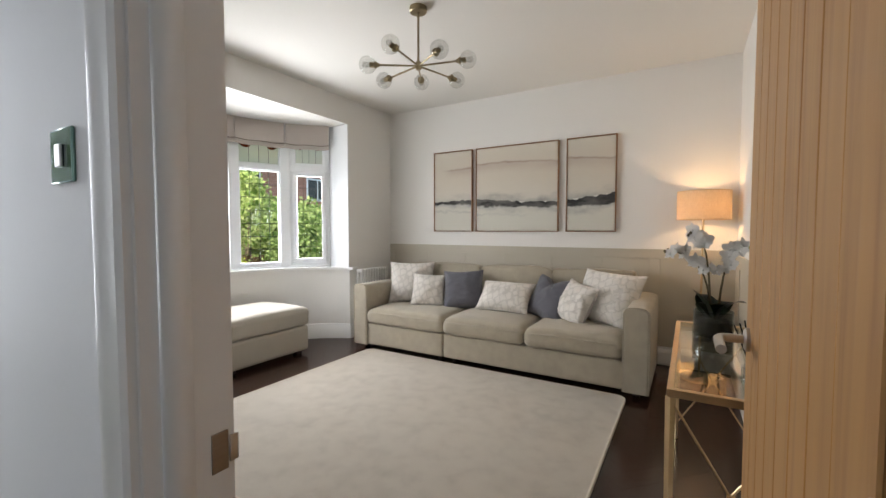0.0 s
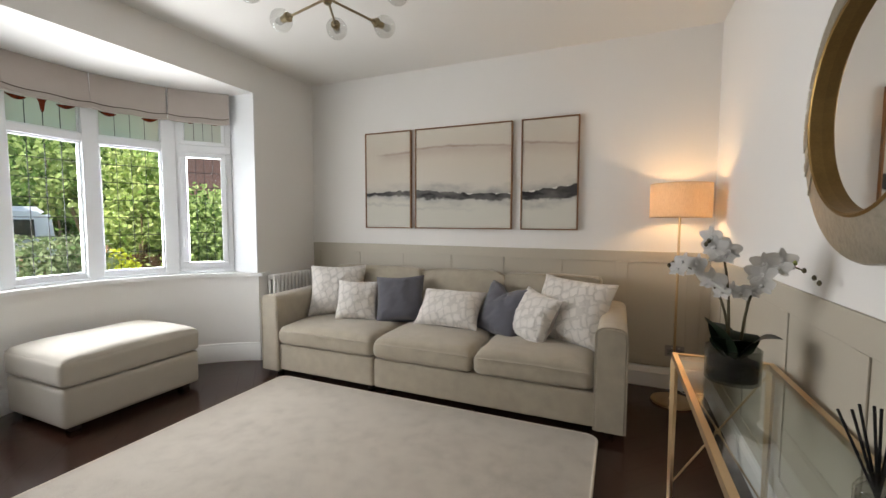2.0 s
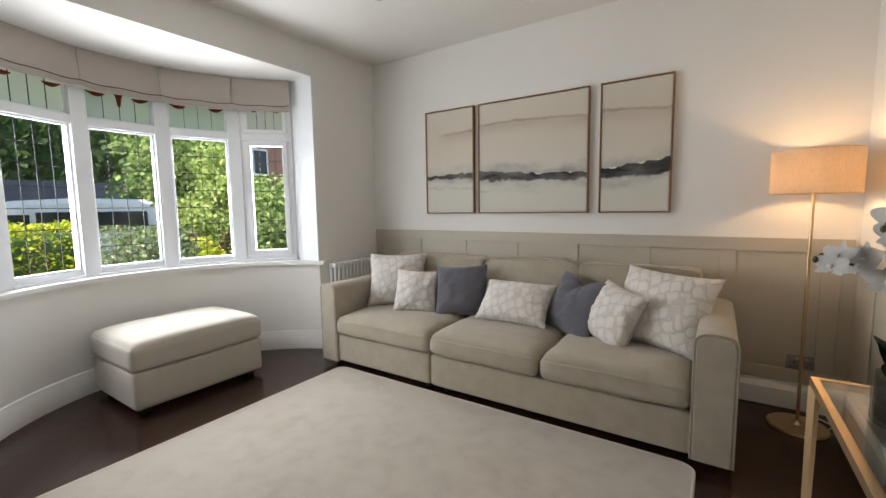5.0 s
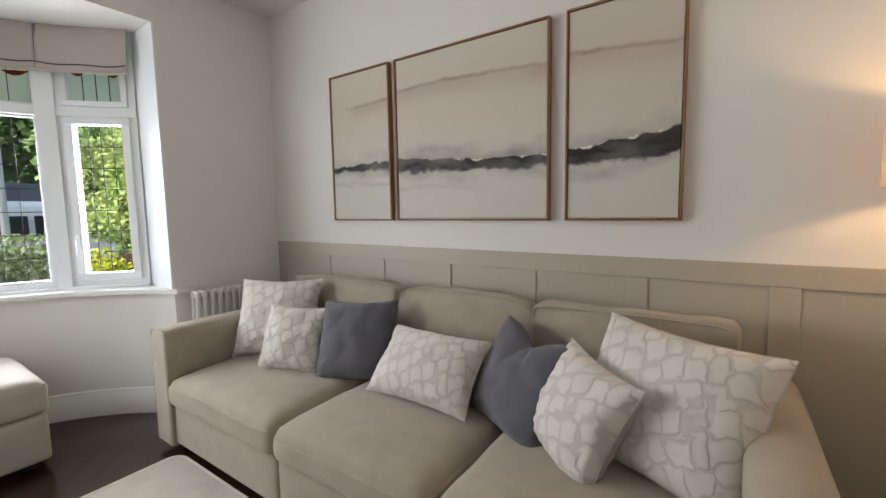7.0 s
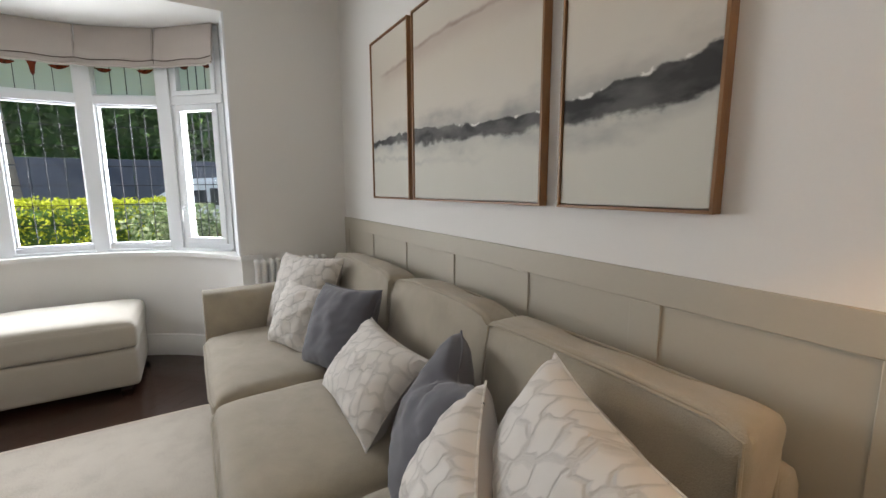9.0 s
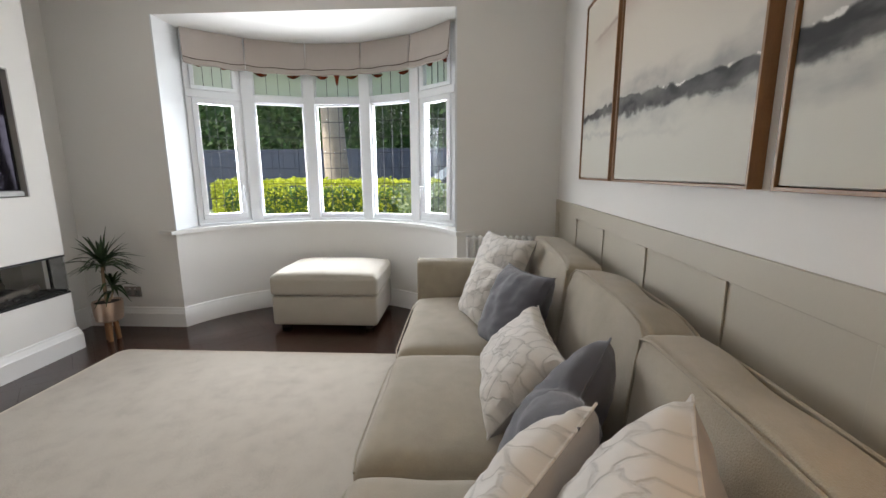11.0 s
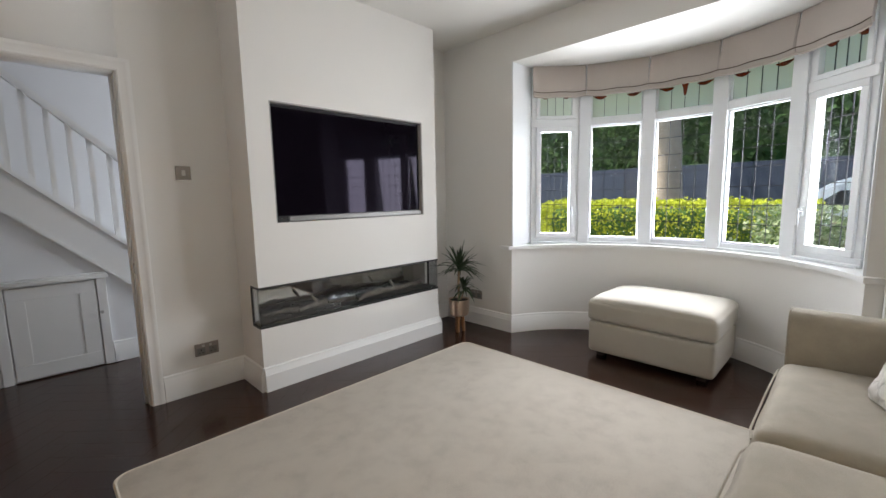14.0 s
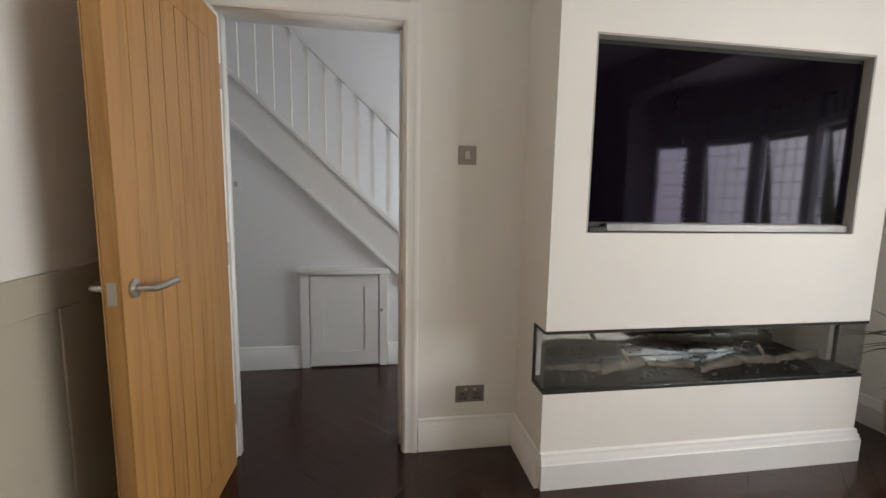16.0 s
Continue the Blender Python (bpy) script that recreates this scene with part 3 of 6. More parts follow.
def wpart(name, bm, material, parent, label="", base=None):
    """A part whose mesh is given in world coordinates, under a thing that stands unturned."""
    at = Vector(base if base is not None else parent.location)
    bm.transform(Matrix.Translation(-at))
    return part(name, bm, material, parent, label)


def structure(name, bm, material, label, category):
    return tagged(mesh_ob(name, bm, material), label, category, kind="structure")


# ---- the room's shell ----
XW, XE, YS, YN, H = -3.207, 0.48, 0.59, 4.485, 2.715
BAY0, BAY1, BAYC, HEAD = 1.43, 3.714, 2.572, 2.43
DOOR0, DOOR1, DOORH = -0.518, 0.265, 2.02

structure("floor", bx(-4.4, 1.6, -0.6, 4.75, -0.15, -0.006), FLOOR, "dark stained wooden floor boards", "floor")
ceiling = structure("ceiling", bx(XW, XE, YS, YN, H, H + 0.12), CEIL, "plain white painted ceiling", "ceiling")

bm = bmesh.new()
box(bm, XW - 0.42, XW, 0.30, BAY0, 0, H + 0.2)
box(bm, XW - 0.42, XW, BAY1, YN + 0.2, 0, H + 0.2)
box(bm, -4.35, XW, BAY0, BAY1, HEAD, H + 0.2)
structure("wall_west", bm, WALL, "white painted front wall around the bay window", "wall")
structure("wall_north", bx(XW, XE + 0.2, YN, YN + 0.2, 0, H + 0.2), WALL, "white wall above taupe panelling", "wall")
structure("wall_east", bx(XE, XE + 0.2, 0.47, YN, 0, H + 0.2), WALL, "white wall above taupe panelling", "wall")
bm = bmesh.new()
box(bm, XW, DOOR0 - 0.03, 0.47, YS, 0, H + 0.2)
box(bm, DOOR1 + 0.03, XE, 0.47, YS, 0, H + 0.2)
box(bm, DOOR0 - 0.03, DOOR1 + 0.03, 0.47, YS, DOORH + 0.03, H + 0.2)
structure("wall_south", bm, WALL, "white wall with the open doorway to the hall", "wall")

# curved wall under the bay window
R, CX = 1.248, -2.702
HALF = math.asin((BAYC - BAY0) / R)


def arc(r, n=40, half=HALF):
    return [(CX - r * math.cos(-half + 2 * half * k / n), BAYC + r * math.sin(-half + 2 * half * k / n)) for k in range(n + 1)]


def ring(r0, r1, z0, z1, half=HALF, n=40):
    bm = bmesh.new()
    a, b = arc(r0, n, half), arc(r1, n, half)
    v = [[bm.verts.new((*p, z)) for p in c] for c, z in ((a, z0), (a, z1), (b, z1), (b, z0))]
    for i in range(4):
        for k in range(n):
            bm.faces.new((v[i][k], v[i][k + 1], v[(i + 1) % 4][k + 1], v[(i + 1) % 4][k]))
    bm.faces.new([c[0] for c in v])
    bm.faces.new([c[-1] for c in v][::-1])
    bmesh.ops.recalc_face_normals(bm, faces=bm.faces)
    return bm


structure("wall_bay", ring(R, 1.56, -0.3, 0.785), WALL, "white curved wall under the bay window", "wall")
structure("window_sill", ring(R - 0.03, 1.60, 0.785, 0.815, HALF + 0.04), GLOSS, "white curved window sill board", "window sill")

# skirting with a moulded top
SK = [(0.0, 0.0), (0.022, 0.0), (0.022, 0.115), (0.017, 0.122), (0.017, 0.134), (0.011, 0.142), (0.009, 0.16), (0.0, 0.168)]
structure("baseboard", extrude_profile(SK, [(-1.102, 0.935), (-2.735, 0.935), (-2.735, YS), (XW, YS), (XW, BAY0), *[p for p in arc(R)[1:-1]], (XW, BAY1), (XW, YN), (XE, YN), (XE, YS), (DOOR1 + 0.1, YS)][::-1]), GLOSS,
          "white moulded skirting board", "skirting board")
structure("baseboard_door", extrude_profile(SK, [(DOOR0 - 0.082, YS), (-1.102, YS), (-1.102, 0.935)][::-1]), GLOSS, "white moulded skirting board", "skirting board")

# taupe panelling: rail, battens and back boards
RT, RB, BW = 1.064, 0.979, 0.09
panel_n = structure("panelling_north", bx(XW, XE, YN - 0.006, YN, 0.168, RB), TAUPE, "taupe painted wall panelling", "wall panelling")
part("rail", bx(XW, XE - 0.02, YN - 0.014, YN, RB, RT, 0.002), TAUPE, panel_n)
part("bottom_rail", bx(XW, XE - 0.02, YN - 0.013, YN - 0.0062, 0.169, 0.25, 0.002), TAUPE, panel_n)
for k in range(8):
    x = -3.117 + k * 0.504
    part("batten", bx(max(XW, x - BW), min(x, XE - 0.02), YN - 0.013, YN - 0.0062, 0.2505, RB - 0.0005, 0.002), TAUPE, panel_n)
RT, RB = 1.04, 0.935
panel_e = structure("panelling_east", bx(XE - 0.006, XE, YS, YN - 0.023, 0.168, RB), TAUPE, "taupe painted wall panelling", "wall panelling")
part("rail", bx(XE - 0.014, XE, YS, YN - 0.023, RB, RT, 0.003), TAUPE, panel_e)
part("bottom_rail", bx(XE - 0.013, XE - 0.0062, YS, YN - 0.023, 0.169, 0.25, 0.002), TAUPE, panel_e)
for k in range(7):
    y = 0.60 + k * 0.588 - 0.02
    part("batten", bx(XE - 0.013, XE - 0.0062, y, y + BW, 0.2505, RB - 0.0005, 0.002), TAUPE, panel_e)

# chimney breast with a recess for the television and a wraparound fire
BX0, BX1, BY = -2.735, -1.102, 0.935
FZ0, FZ1 = 0.43, 0.71
TX0, TX1, TZ0, TZ1 = -2.575, -1.255, 1.125, 1.915
bm = bmesh.new()
box(bm, BX0, BX1, YS, 0.625, FZ0, FZ1)
box(bm, BX0, BX1, YS, BY, 0, FZ0)
box(bm, BX0, BX0 + 0.04, 0.625, 0.80, FZ0, FZ1)
box(bm, BX1 - 0.04, BX1, 0.625, 0.80, FZ0, FZ1)
box(bm, BX0, BX1, YS, BY, FZ1, TZ0)
box(bm, BX0, BX1, YS, BY, TZ1, H)
box(bm, BX0, TX0, YS, BY, TZ0, TZ1)
box(bm, TX1, BX1, YS, BY, TZ0, TZ1)
box(bm, TX0, TX1, YS, BY - 0.10, TZ0, TZ1)
bmesh.ops.remove_doubles(bm, verts=bm.verts, dist=1e-5)
structure("chimney_breast", bm, WALL, "white painted chimney breast", "chimney breast")

# doorway lining and architrave, room side and hall side
bm = bmesh.new()
box(bm, DOOR0 - 0.03, DOOR0, 0.465, YS + 0.002, 0, DOORH + 0.03)
box(bm, DOOR1, DOOR1 + 0.03, 0.465, YS + 0.002, 0, DOORH + 0.03)
box(bm, DOOR0, DOOR1, 0.465, YS + 0.002, DOORH, DOORH + 0.03)
box(bm, DOOR0, DOOR0 + 0.012, 0.49, 0.53, 0, DOORH)
box(bm, DOOR1 - 0.012, DOOR1, 0.49, 0.53, 0, DOORH)
structure("door_lining", bm, GLOSS, "white gloss door lining", "door frame")
ARCH = [(0.0, 0.0), (0.0, 0.012), (0.01, 0.018), (0.02, 0.015), (0.045, 0.02), (0.056, 0.024), (0.070, 0.02), (0.070, 0.0)]


def architrave(name, y, sgn):
    """A moulded frame round the doorway; the profile is (outward, thickness)."""
    bm = bmesh.new()
    corners = [(DOOR0 - 0.008, 0.0, -1, 0), (DOOR0 - 0.008, DOORH + 0.008, -1, 1), (DOOR1 + 0.008, DOORH + 0.008, 1, 1), (DOOR1 + 0.008, 0.0, 1, 0)]
    rows = [[bm.verts.new((x + sx * o, y + sgn * t, z + sz * o)) for o, t in ARCH] for x, z, sx, sz in corners]
    k = len(ARCH)
    for a, b in zip(rows, rows[1:]):
        for i in range(k):
            bm.faces.new((a[i], b[i], b[(i + 1) % k], a[(i + 1) % k]))
    bm.faces.new(rows[0])
    bm.faces.new(rows[-1])
    bmesh.ops.recalc_face_normals(bm, faces=bm.faces)
    structure(name, bm, GLOSS, "white moulded door architrave", "door frame")


architrave("architrave_room", YS + 0.002, 1)
architrave("architrave_hall", 0.465, -1)

# ---- the hall ----
HX0, HX1, SY, FY = -3.2, 1.7, -0.53, -1.45
bm = bmesh.new()
box(bm, HX0, DOOR0 - 0.03, 0.462, 0.4698, 0, H + 0.2)
box(bm, DOOR1 + 0.03, HX1, 0.462, 0.4698, 0, H + 0.2)
box(bm, DOOR0 - 0.03, DOOR1 + 0.03, 0.462, 0.4698, DOORH + 0.03, H + 0.2)
structure("wall_hall", bm, HALL, "cool white hall wall", "wall")
structure("wall_stair", bx(HX0, HX1, FY - 0.1, FY, 0, 4.6), HALL, "cool white wall beside the stairs", "wall")
structure("wall_hall_end", bx(HX1, HX1 + 0.1, FY, 0.47, 0, 4.6), HALL, "cool white hall end wall", "wall")
# unseen end wall; its doorway is assumed, as a place for the fill lamp
bm = bmesh.new()
box(bm, HX0 - 0.1, HX0, FY, -0.5, 0, 4.6)
box(bm, HX0 - 0.1, HX0, 0.40, 0.47, 0, 4.6)
box(bm, HX0 - 0.1, HX0, -0.5, 0.40, 2.4, 4.6)
structure("wall_hall_front", bm, HALL, "cool white unseen wall round an assumed front doorway", "wall")
structure("ceiling_hall", bx(HX0, HX1, FY, 0.59, 4.6, 4.7), CEIL, "white stairwell ceiling", "ceiling")
structure("wall_hall_upper", bx(HX0, HX1, 0.44, 0.60, H + 0.2, 4.6), HALL, "cool white upper hall wall", "wall")

SLOPE = 0.93


def sloped(bm, x0, x1, za, zb, y0, y1):
    """A raking board between the lines za and zb (their heights at x = 0)."""
    v = [bm.verts.new((x, y, z + SLOPE * x)) for y in (y0, y1) for x, z in ((x0, za), (x1, za), (x1, zb), (x0, zb))]
    for f in ((0, 1, 2, 3), (7, 6, 5, 4), (0, 4, 5, 1), (1, 5, 6, 2), (2, 6, 7, 3), (3, 7, 4, 0)):
        bm.faces.new([v[i] for i in f])
    bmesh.ops.recalc_face_normals(bm, faces=bm.faces)
    return bm


stairs = thing("staircase", (0, SY, 0), "white painted staircase with spindles and an understairs cupboard", "staircase")
bm = bmesh.new()
v = [bm.verts.new(p) for p in ((-1.2, SY, 0), (HX1, SY, 0), (HX1, SY, 1.24 + SLOPE * HX1), (-1.2, SY, 1.24 - SLOPE * 1.2),
                               (-1.2, SY - 0.05, 0), (HX1, SY - 0.05, 0), (HX1, SY - 0.05, 1.24 + SLOPE * HX1), (-1.2, SY - 0.05, 1.24 - SLOPE * 1.2))]
for f in ((0, 1, 2, 3), (7, 6, 5, 4), (0, 4, 5, 1), (1, 5, 6, 2), (2, 6, 7, 3), (3, 7, 4, 0)):
    bm.faces.new([v[i] for i in f])
bmesh.ops.recalc_face_normals(bm, faces=bm.faces)
wpart("spandrel_panel", bm, HALL, stairs)
wpart("string", sloped(bmesh.new(), -1.2, HX1, 1.22, 1.52, SY - 0.045, SY + 0.022), GLOSS, stairs)
wpart("string_moulding", sloped(bmesh.new(), -1.2, HX1, 1.20, 1.235, SY + 0.0, SY + 0.032), GLOSS, stairs)
wpart("base_rail", sloped(bmesh.new(), -1.2, HX1, 1.522, 1.56, SY - 0.05, SY + 0.035), GLOSS, stairs)
wpart("handrail", sloped(bmesh.new(), -1.2, HX1, 2.20, 2.262, SY - 0.045, SY + 0.03), GLOSS, stairs)
for k in range(26):
    x = -1.15 + k * 0.112
    wpart("spindle", bx(x - 0.016, x + 0.016, SY - 0.024, SY + 0.008, 1.55 + SLOPE * x, 2.21 + SLOPE * x), GLOSS, stairs)
for k in range(13):
    x = -1.15 + k * 0.205
    z = 1.36 + SLOPE * x
    wpart("step", bx(x, x + 0.23, FY, SY - 0.052, z - 0.2, z), GLOSS, stairs)
cup = wpart("cupboard_door", bx(-0.41, 0.085, SY + 0.001, SY + 0.02, 0.01, 0.69, 0.003), GLOSS, stairs)
for z0, z1 in ((0.015, 0.12), (0.60, 0.685)):
    p = bx(-0.405, 0.08, SY + 0.0205, SY + 0.0245, z0, z1, 0.0015)
    p.transform(Matrix.Translation((0, -SY, 0)))
    part("door_rail", p, GLOSS, cup)
for x0, x1 in ((-0.405, -0.31), (-0.015, 0.08)):
    p = bx(x0, x1, SY + 0.0205, SY + 0.0245, 0.121, 0.599, 0.0015)
    p.transform(Matrix.Translation((0, -SY, 0)))
    part("door_stile", p, GLOSS, cup)
p = rod(bmesh.new(), (-0.43, SY + 0.002, 0.43), (-0.43, SY + 0.045, 0.43), 0.012)
p.transform(Matrix.Translation((0, -SY, 0)))
part("latch", p, CHROME, cup, "small metal latch")
for x0, x1 in ((0.09, 0.15), (-0.475, -0.415)):
    wpart("cupboard_jamb", bx(x0, x1, SY + 0.001, SY + 0.028, 0, 0.70, 0.003), GLOSS, stairs)
wpart("cupboard_shelf", box(bx(-0.49, 0.165, SY + 0.001, SY + 0.05, 0.70, 0.73, 0.006), -0.48, 0.155, SY + 0.001, SY + 0.035, 0.731, 0.745, 0.004), GLOSS, stairs)
structure("baseboard_hall", extrude_profile(SK, [(0.155, SY), (HX1, SY)]), GLOSS, "white skirting board in the hall", "skirting board")
structure("baseboard_hall_low", extrude_profile(SK, [(-1.2, SY), (-0.48, SY)]), GLOSS, "white skirting board in the hall", "skirting board")

# ---- oak door standing open ----
door = tagged(mesh_ob("door_1", bx(0, 0.04, 0, 0.765, 0.006, 1.985, 0.003), OAK), "open oak door with vertical grooved boards", "door", kind="structure")
door.location = (0.252, 0.60, 0)
for sx in (-0.004, 0.0405):
    for z0, z1 in ((0.006, 0.12), (1.865, 1.985)):
        part("door_rail", bx(sx, sx + 0.0035, 0.105, 0.66, z0, z1), OAK, door)
    for y0, y1 in ((0.0, 0.1045), (0.6605, 0.765)):
        part("door_stile", bx(sx, sx + 0.0035, y0, y1, 0.006, 1.985), OAK, door)
    for k in range(6):
        y = 0.1065 + k * 0.0925
        part("board", bx(sx, sx + 0.0035, y, y + 0.0875, 0.1205, 1.8645, 0.0015, 1), OAK, door)
for sgn, x in ((-1, -0.004), (1, 0.044)):
    h = part("door_handle", lathe([(0.0, 0), (0.026, 0), (0.026, 0.007), (0.02, 0.01), (0.0, 0.01)], 24), CHROME, door, "satin chrome lever handle")
    h.matrix_basis = Matrix.Translation((x, 0.715, 1.0)) @ Matrix.Rotation(sgn * math.pi / 2, 4, "Y")
    lever = tube([(0, 0, 0.005), (0, 0, 0.04), (0, -0.004, 0.052), (0, -0.02, 0.058), (0, -0.07, 0.058), (0, -0.118, 0.058)], 0.0098, 12)
    part("lever", lever, CHROME, h)
part("latch_plate", bx(0.009, 0.031, 0.7652, 0.767, 0.965, 1.025, 0.0005), CHROME, door)
for z in (0.25, 1.0, 1.75):
    part("hinge", rod(bmesh.new(), (-0.004, -0.006, z - 0.05), (-0.004, -0.006, z + 0.05), 0.006), CHROME, door)
keep = tagged(mesh_ob("strike_plate", bx(DOOR0, DOOR0 + 0.0025, 0.56, 0.588, 0.85, 0.915, 0.001), BRUSHED), "satin metal strike plate on the door lining", "strike plate")
part("lip", bx(DOOR0 + 0.0026, DOOR0 + 0.006, 0.5885, 0.604, 0.86, 0.905, 0.002), CHROME, keep)

# ---- rug ----
bm = bmesh.new()
cr = 0.07
RX0, RX1, RY0, RY1 = -2.70, -0.245, 1.30, 3.47
pts = []
for cx, cy, a0 in ((RX1 - cr, RY1 - cr, 0), (RX0 + cr, RY1 - cr, 90), (RX0 + cr, RY0 + cr, 180), (RX1 - cr, RY0 + cr, 270)):
    pts += [(cx + cr * math.cos(radians(a0 + 15 * k)), cy + cr * math.sin(radians(a0 + 15 * k))) for k in range(7)]
low = [bm.verts.new((*p, 0.0)) for p in pts]
top = [bm.verts.new((*p, 0.012)) for p in pts]
bm.faces.new(top)
bm.faces.new(low[::-1])
for k in range(len(pts)):
    bm.faces.new((low[k], low[(k + 1) % len(pts)], top[(k + 1) % len(pts)], top[k]))
rug = tagged(mesh_ob("rug", bm, RUG), "large plain cream wool rug on the dark floor", "rug")
loop = pts + [pts[0]]
part("binding", extrude_profile([(-0.008, 0.0), (0.006, 0.0), (0.006, 0.012), (0.0, 0.0165), (-0.008, 0.014)], loop[::-1]), RUGEDGE, rug, "pale cream bound edge")

# ---- sofa ----
SX0, SX1, SF = -2.90, -0.095, 3.45
sofa = thing("sofa", ((SX0 + SX1) / 2, 3.95, 0), "long beige fabric sofa with three seat cushions", "sofa")
wpart("base_left", soft_box(SX0 + 0.16, -1.822, SF + 0.02, 4.36, 0.055, 0.275, 0.02), SOFA, sofa)
wpart("base_right", soft_box(-1.818, SX1 - 0.165, SF + 0.02, 4.36, 0.055, 0.275, 0.02), SOFA, sofa)


def arm(x0, x1, name):
    bm = bmesh.new()
    prof = [(0.0, 0.05), (0.0, 0.622), (0.003, 0.640), (0.011, 0.657), (0.024, 0.668), (0.044, 0.675), (0.085, 0.678), (0.126, 0.675), (0.146, 0.668), (0.159, 0.657), (0.167, 0.640), (0.17, 0.622), (0.17, 0.05)]
    w = x1 - x0
    rows = []
    for y, inset, dz in ((SF, 0.012, -0.012), (SF + 0.012, 0.0, 0.0), (3.8, 0, 0.0), (4.1, 0, 0.005), (4.37, 0, 0.0), (4.40, 0.012, -0.012)):
        rows.append([bm.verts.new((x0 + w * (0.5 + (p / 0.17 - 0.5) * (1 - 2 * inset / w)), y, z + dz * (z > 0.1))) for p, z in prof])
    for a, b in zip(rows, rows[1:]):
        for i in range(len(prof)):
            j = (i + 1) % len(prof)
            bm.faces.new((a[i], a[j], b[j], b[i]))
    bm.faces.new(rows[0])
    bm.faces.new(rows[-1])
    bmesh.ops.recalc_face_normals(bm, faces=bm.faces)
    ob = wpart(name, bm, SOFA, sofa)
    piping = tube([(x0 + w * p / 0.17, SF + 0.006, z) for p, z in prof], 0.0045, 8)
    piping.transform(Matrix.Translation(-sofa.location))
    part("piping", piping, SOFA, ob)


arm(SX0, SX0 + 0.17, "arm")
arm(SX1 - 0.175, SX1, "arm")
wpart("back", soft_box(SX0 + 0.16, SX1 - 0.165, 4.36, 4.455, 0.10, 0.74, 0.04), SOFA, sofa)
for x0, x1 in ((SX0 + 0.172, -1.822), (-1.818, -1.036), (-1.032, SX1 - 0.177)):
    c = wpart("seat_cushion", soft_box(x0, x1, SF - 0.012, 4.15, 0.278, 0.415, 0.05, 0.045, 19, 0.007), SOFA, sofa)
    seam = tube([(x0 + 0.03, SF - 0.002, 0.39), (x0 + 0.1, SF - 0.0145, 0.396), ((x0 + x1) / 2, SF - 0.016, 0.40), (x1 - 0.1, SF - 0.0145, 0.396), (x1 - 0.03, SF - 0.002, 0.39)], 0.004, 8)
    seam.transform(Matrix.Translation(-sofa.location))
    part("piping", seam, SOFA, c)
for x0, x1, top, lean, drop in ((SX0 + 0.175, -1.81, 0.865, 7, 0.02), (-1.806, -1.022, 0.868, 9, 0.035), (-1.018, SX1 - 0.18, 0.862, 5, 0.0)):
    zt = top - 0.425
    bm = soft_box(x0, x1, -0.078, 0.078, 0, zt, 0.022, 0.012, 23, 0.012)
    for v in bm.verts:
        e = 2 * (v.co.x - x0) / (x1 - x0) - 1
        up = max(0, min(1, v.co.z / zt))
        if v.co.y < 0:
            v.co.y -= 0.035 * (1 - e * e) * math.sin(math.pi * up)
        v.co.z -= drop * abs(e) ** 4 * up
        # creases slanting across the filling
        v.co.y += 0.006 * noise.noise(Vector((v.co.x * 6 + v.co.z * 9, v.co.z * 14, x0 * 5))) * up
    place_it = Matrix.Translation((0, 4.262, 0.425)) @ Matrix.Rotation(radians(-lean), 4, "X")
    bm.transform(place_it)
    c = wpart("back_cushion", bm, SOFA, sofa)
    for name, y in (("piping", -0.079), ("back_piping", 0.079)):
        pts = [(x0 + 0.006, y, 0.04), (x0 + 0.002, y, zt * 0.5), (x0 + 0.010, y, zt - 0.018 - drop)]
        pts += [(x0 + (x1 - x0) * k / 12, y, zt - 0.004 - drop * abs(k / 6 - 1) ** 4 + 0.006 * (1 - (k / 6 - 1) ** 2)) for k in range(1, 12)]
        pts += [(x1 - 0.010, y, zt - 0.018 - drop), (x1 - 0.002, y, zt * 0.5), (x1 - 0.006, y, 0.04)]
        seam = tube(pts, 0.0045, 8)
        seam.transform(Matrix.Translation(-sofa.location) @ place_it)
        part(name, seam, SOFA, c)
for x in (SX0 + 0.08, -1.9, -1.74, SX1 - 0.09):
    for y in (SF + 0.12, 4.3):
        wpart("foot", rod(bmesh.new(), (x, y, 0.0), (x, y, 0.056), 0.025, 0.032), DARKLEG, sofa)


def cushion(x, y, z, w, h, t, yaw, tilt, roll, m, label, chop=0.0):
    ob = tagged(mesh_ob("cushion", pillow(w, h, t * 1.2, chop=chop), m), label, "cushion", "cushions on the sofa")
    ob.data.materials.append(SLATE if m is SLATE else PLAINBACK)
    ob.matrix_basis = pose(x, y, z, 0, 0, yaw) @ pose(0, 0, 0, -tilt, 0, 0) @ pose(0, 0, 0, 0, roll, 0)
    edge = []
    n = 14
    for s0, s1 in (((-1, -1), (1, -1)), ((1, -1), (1, 1)), ((1, 1), (-1, 1)), ((-1, 1), (-1, -1))):
        for k in range(n):
            ex, ez = pillow_edge(s0[0] + (s1[0] - s0[0]) * k / n, s0[1] + (s1[1] - s0[1]) * k / n, w, h, 0.09, chop)
            edge.append((ex, 0, ez))
    part("edge_seam", tube(edge + [edge[0]], 0.0035, 6), m, ob)
    return ob


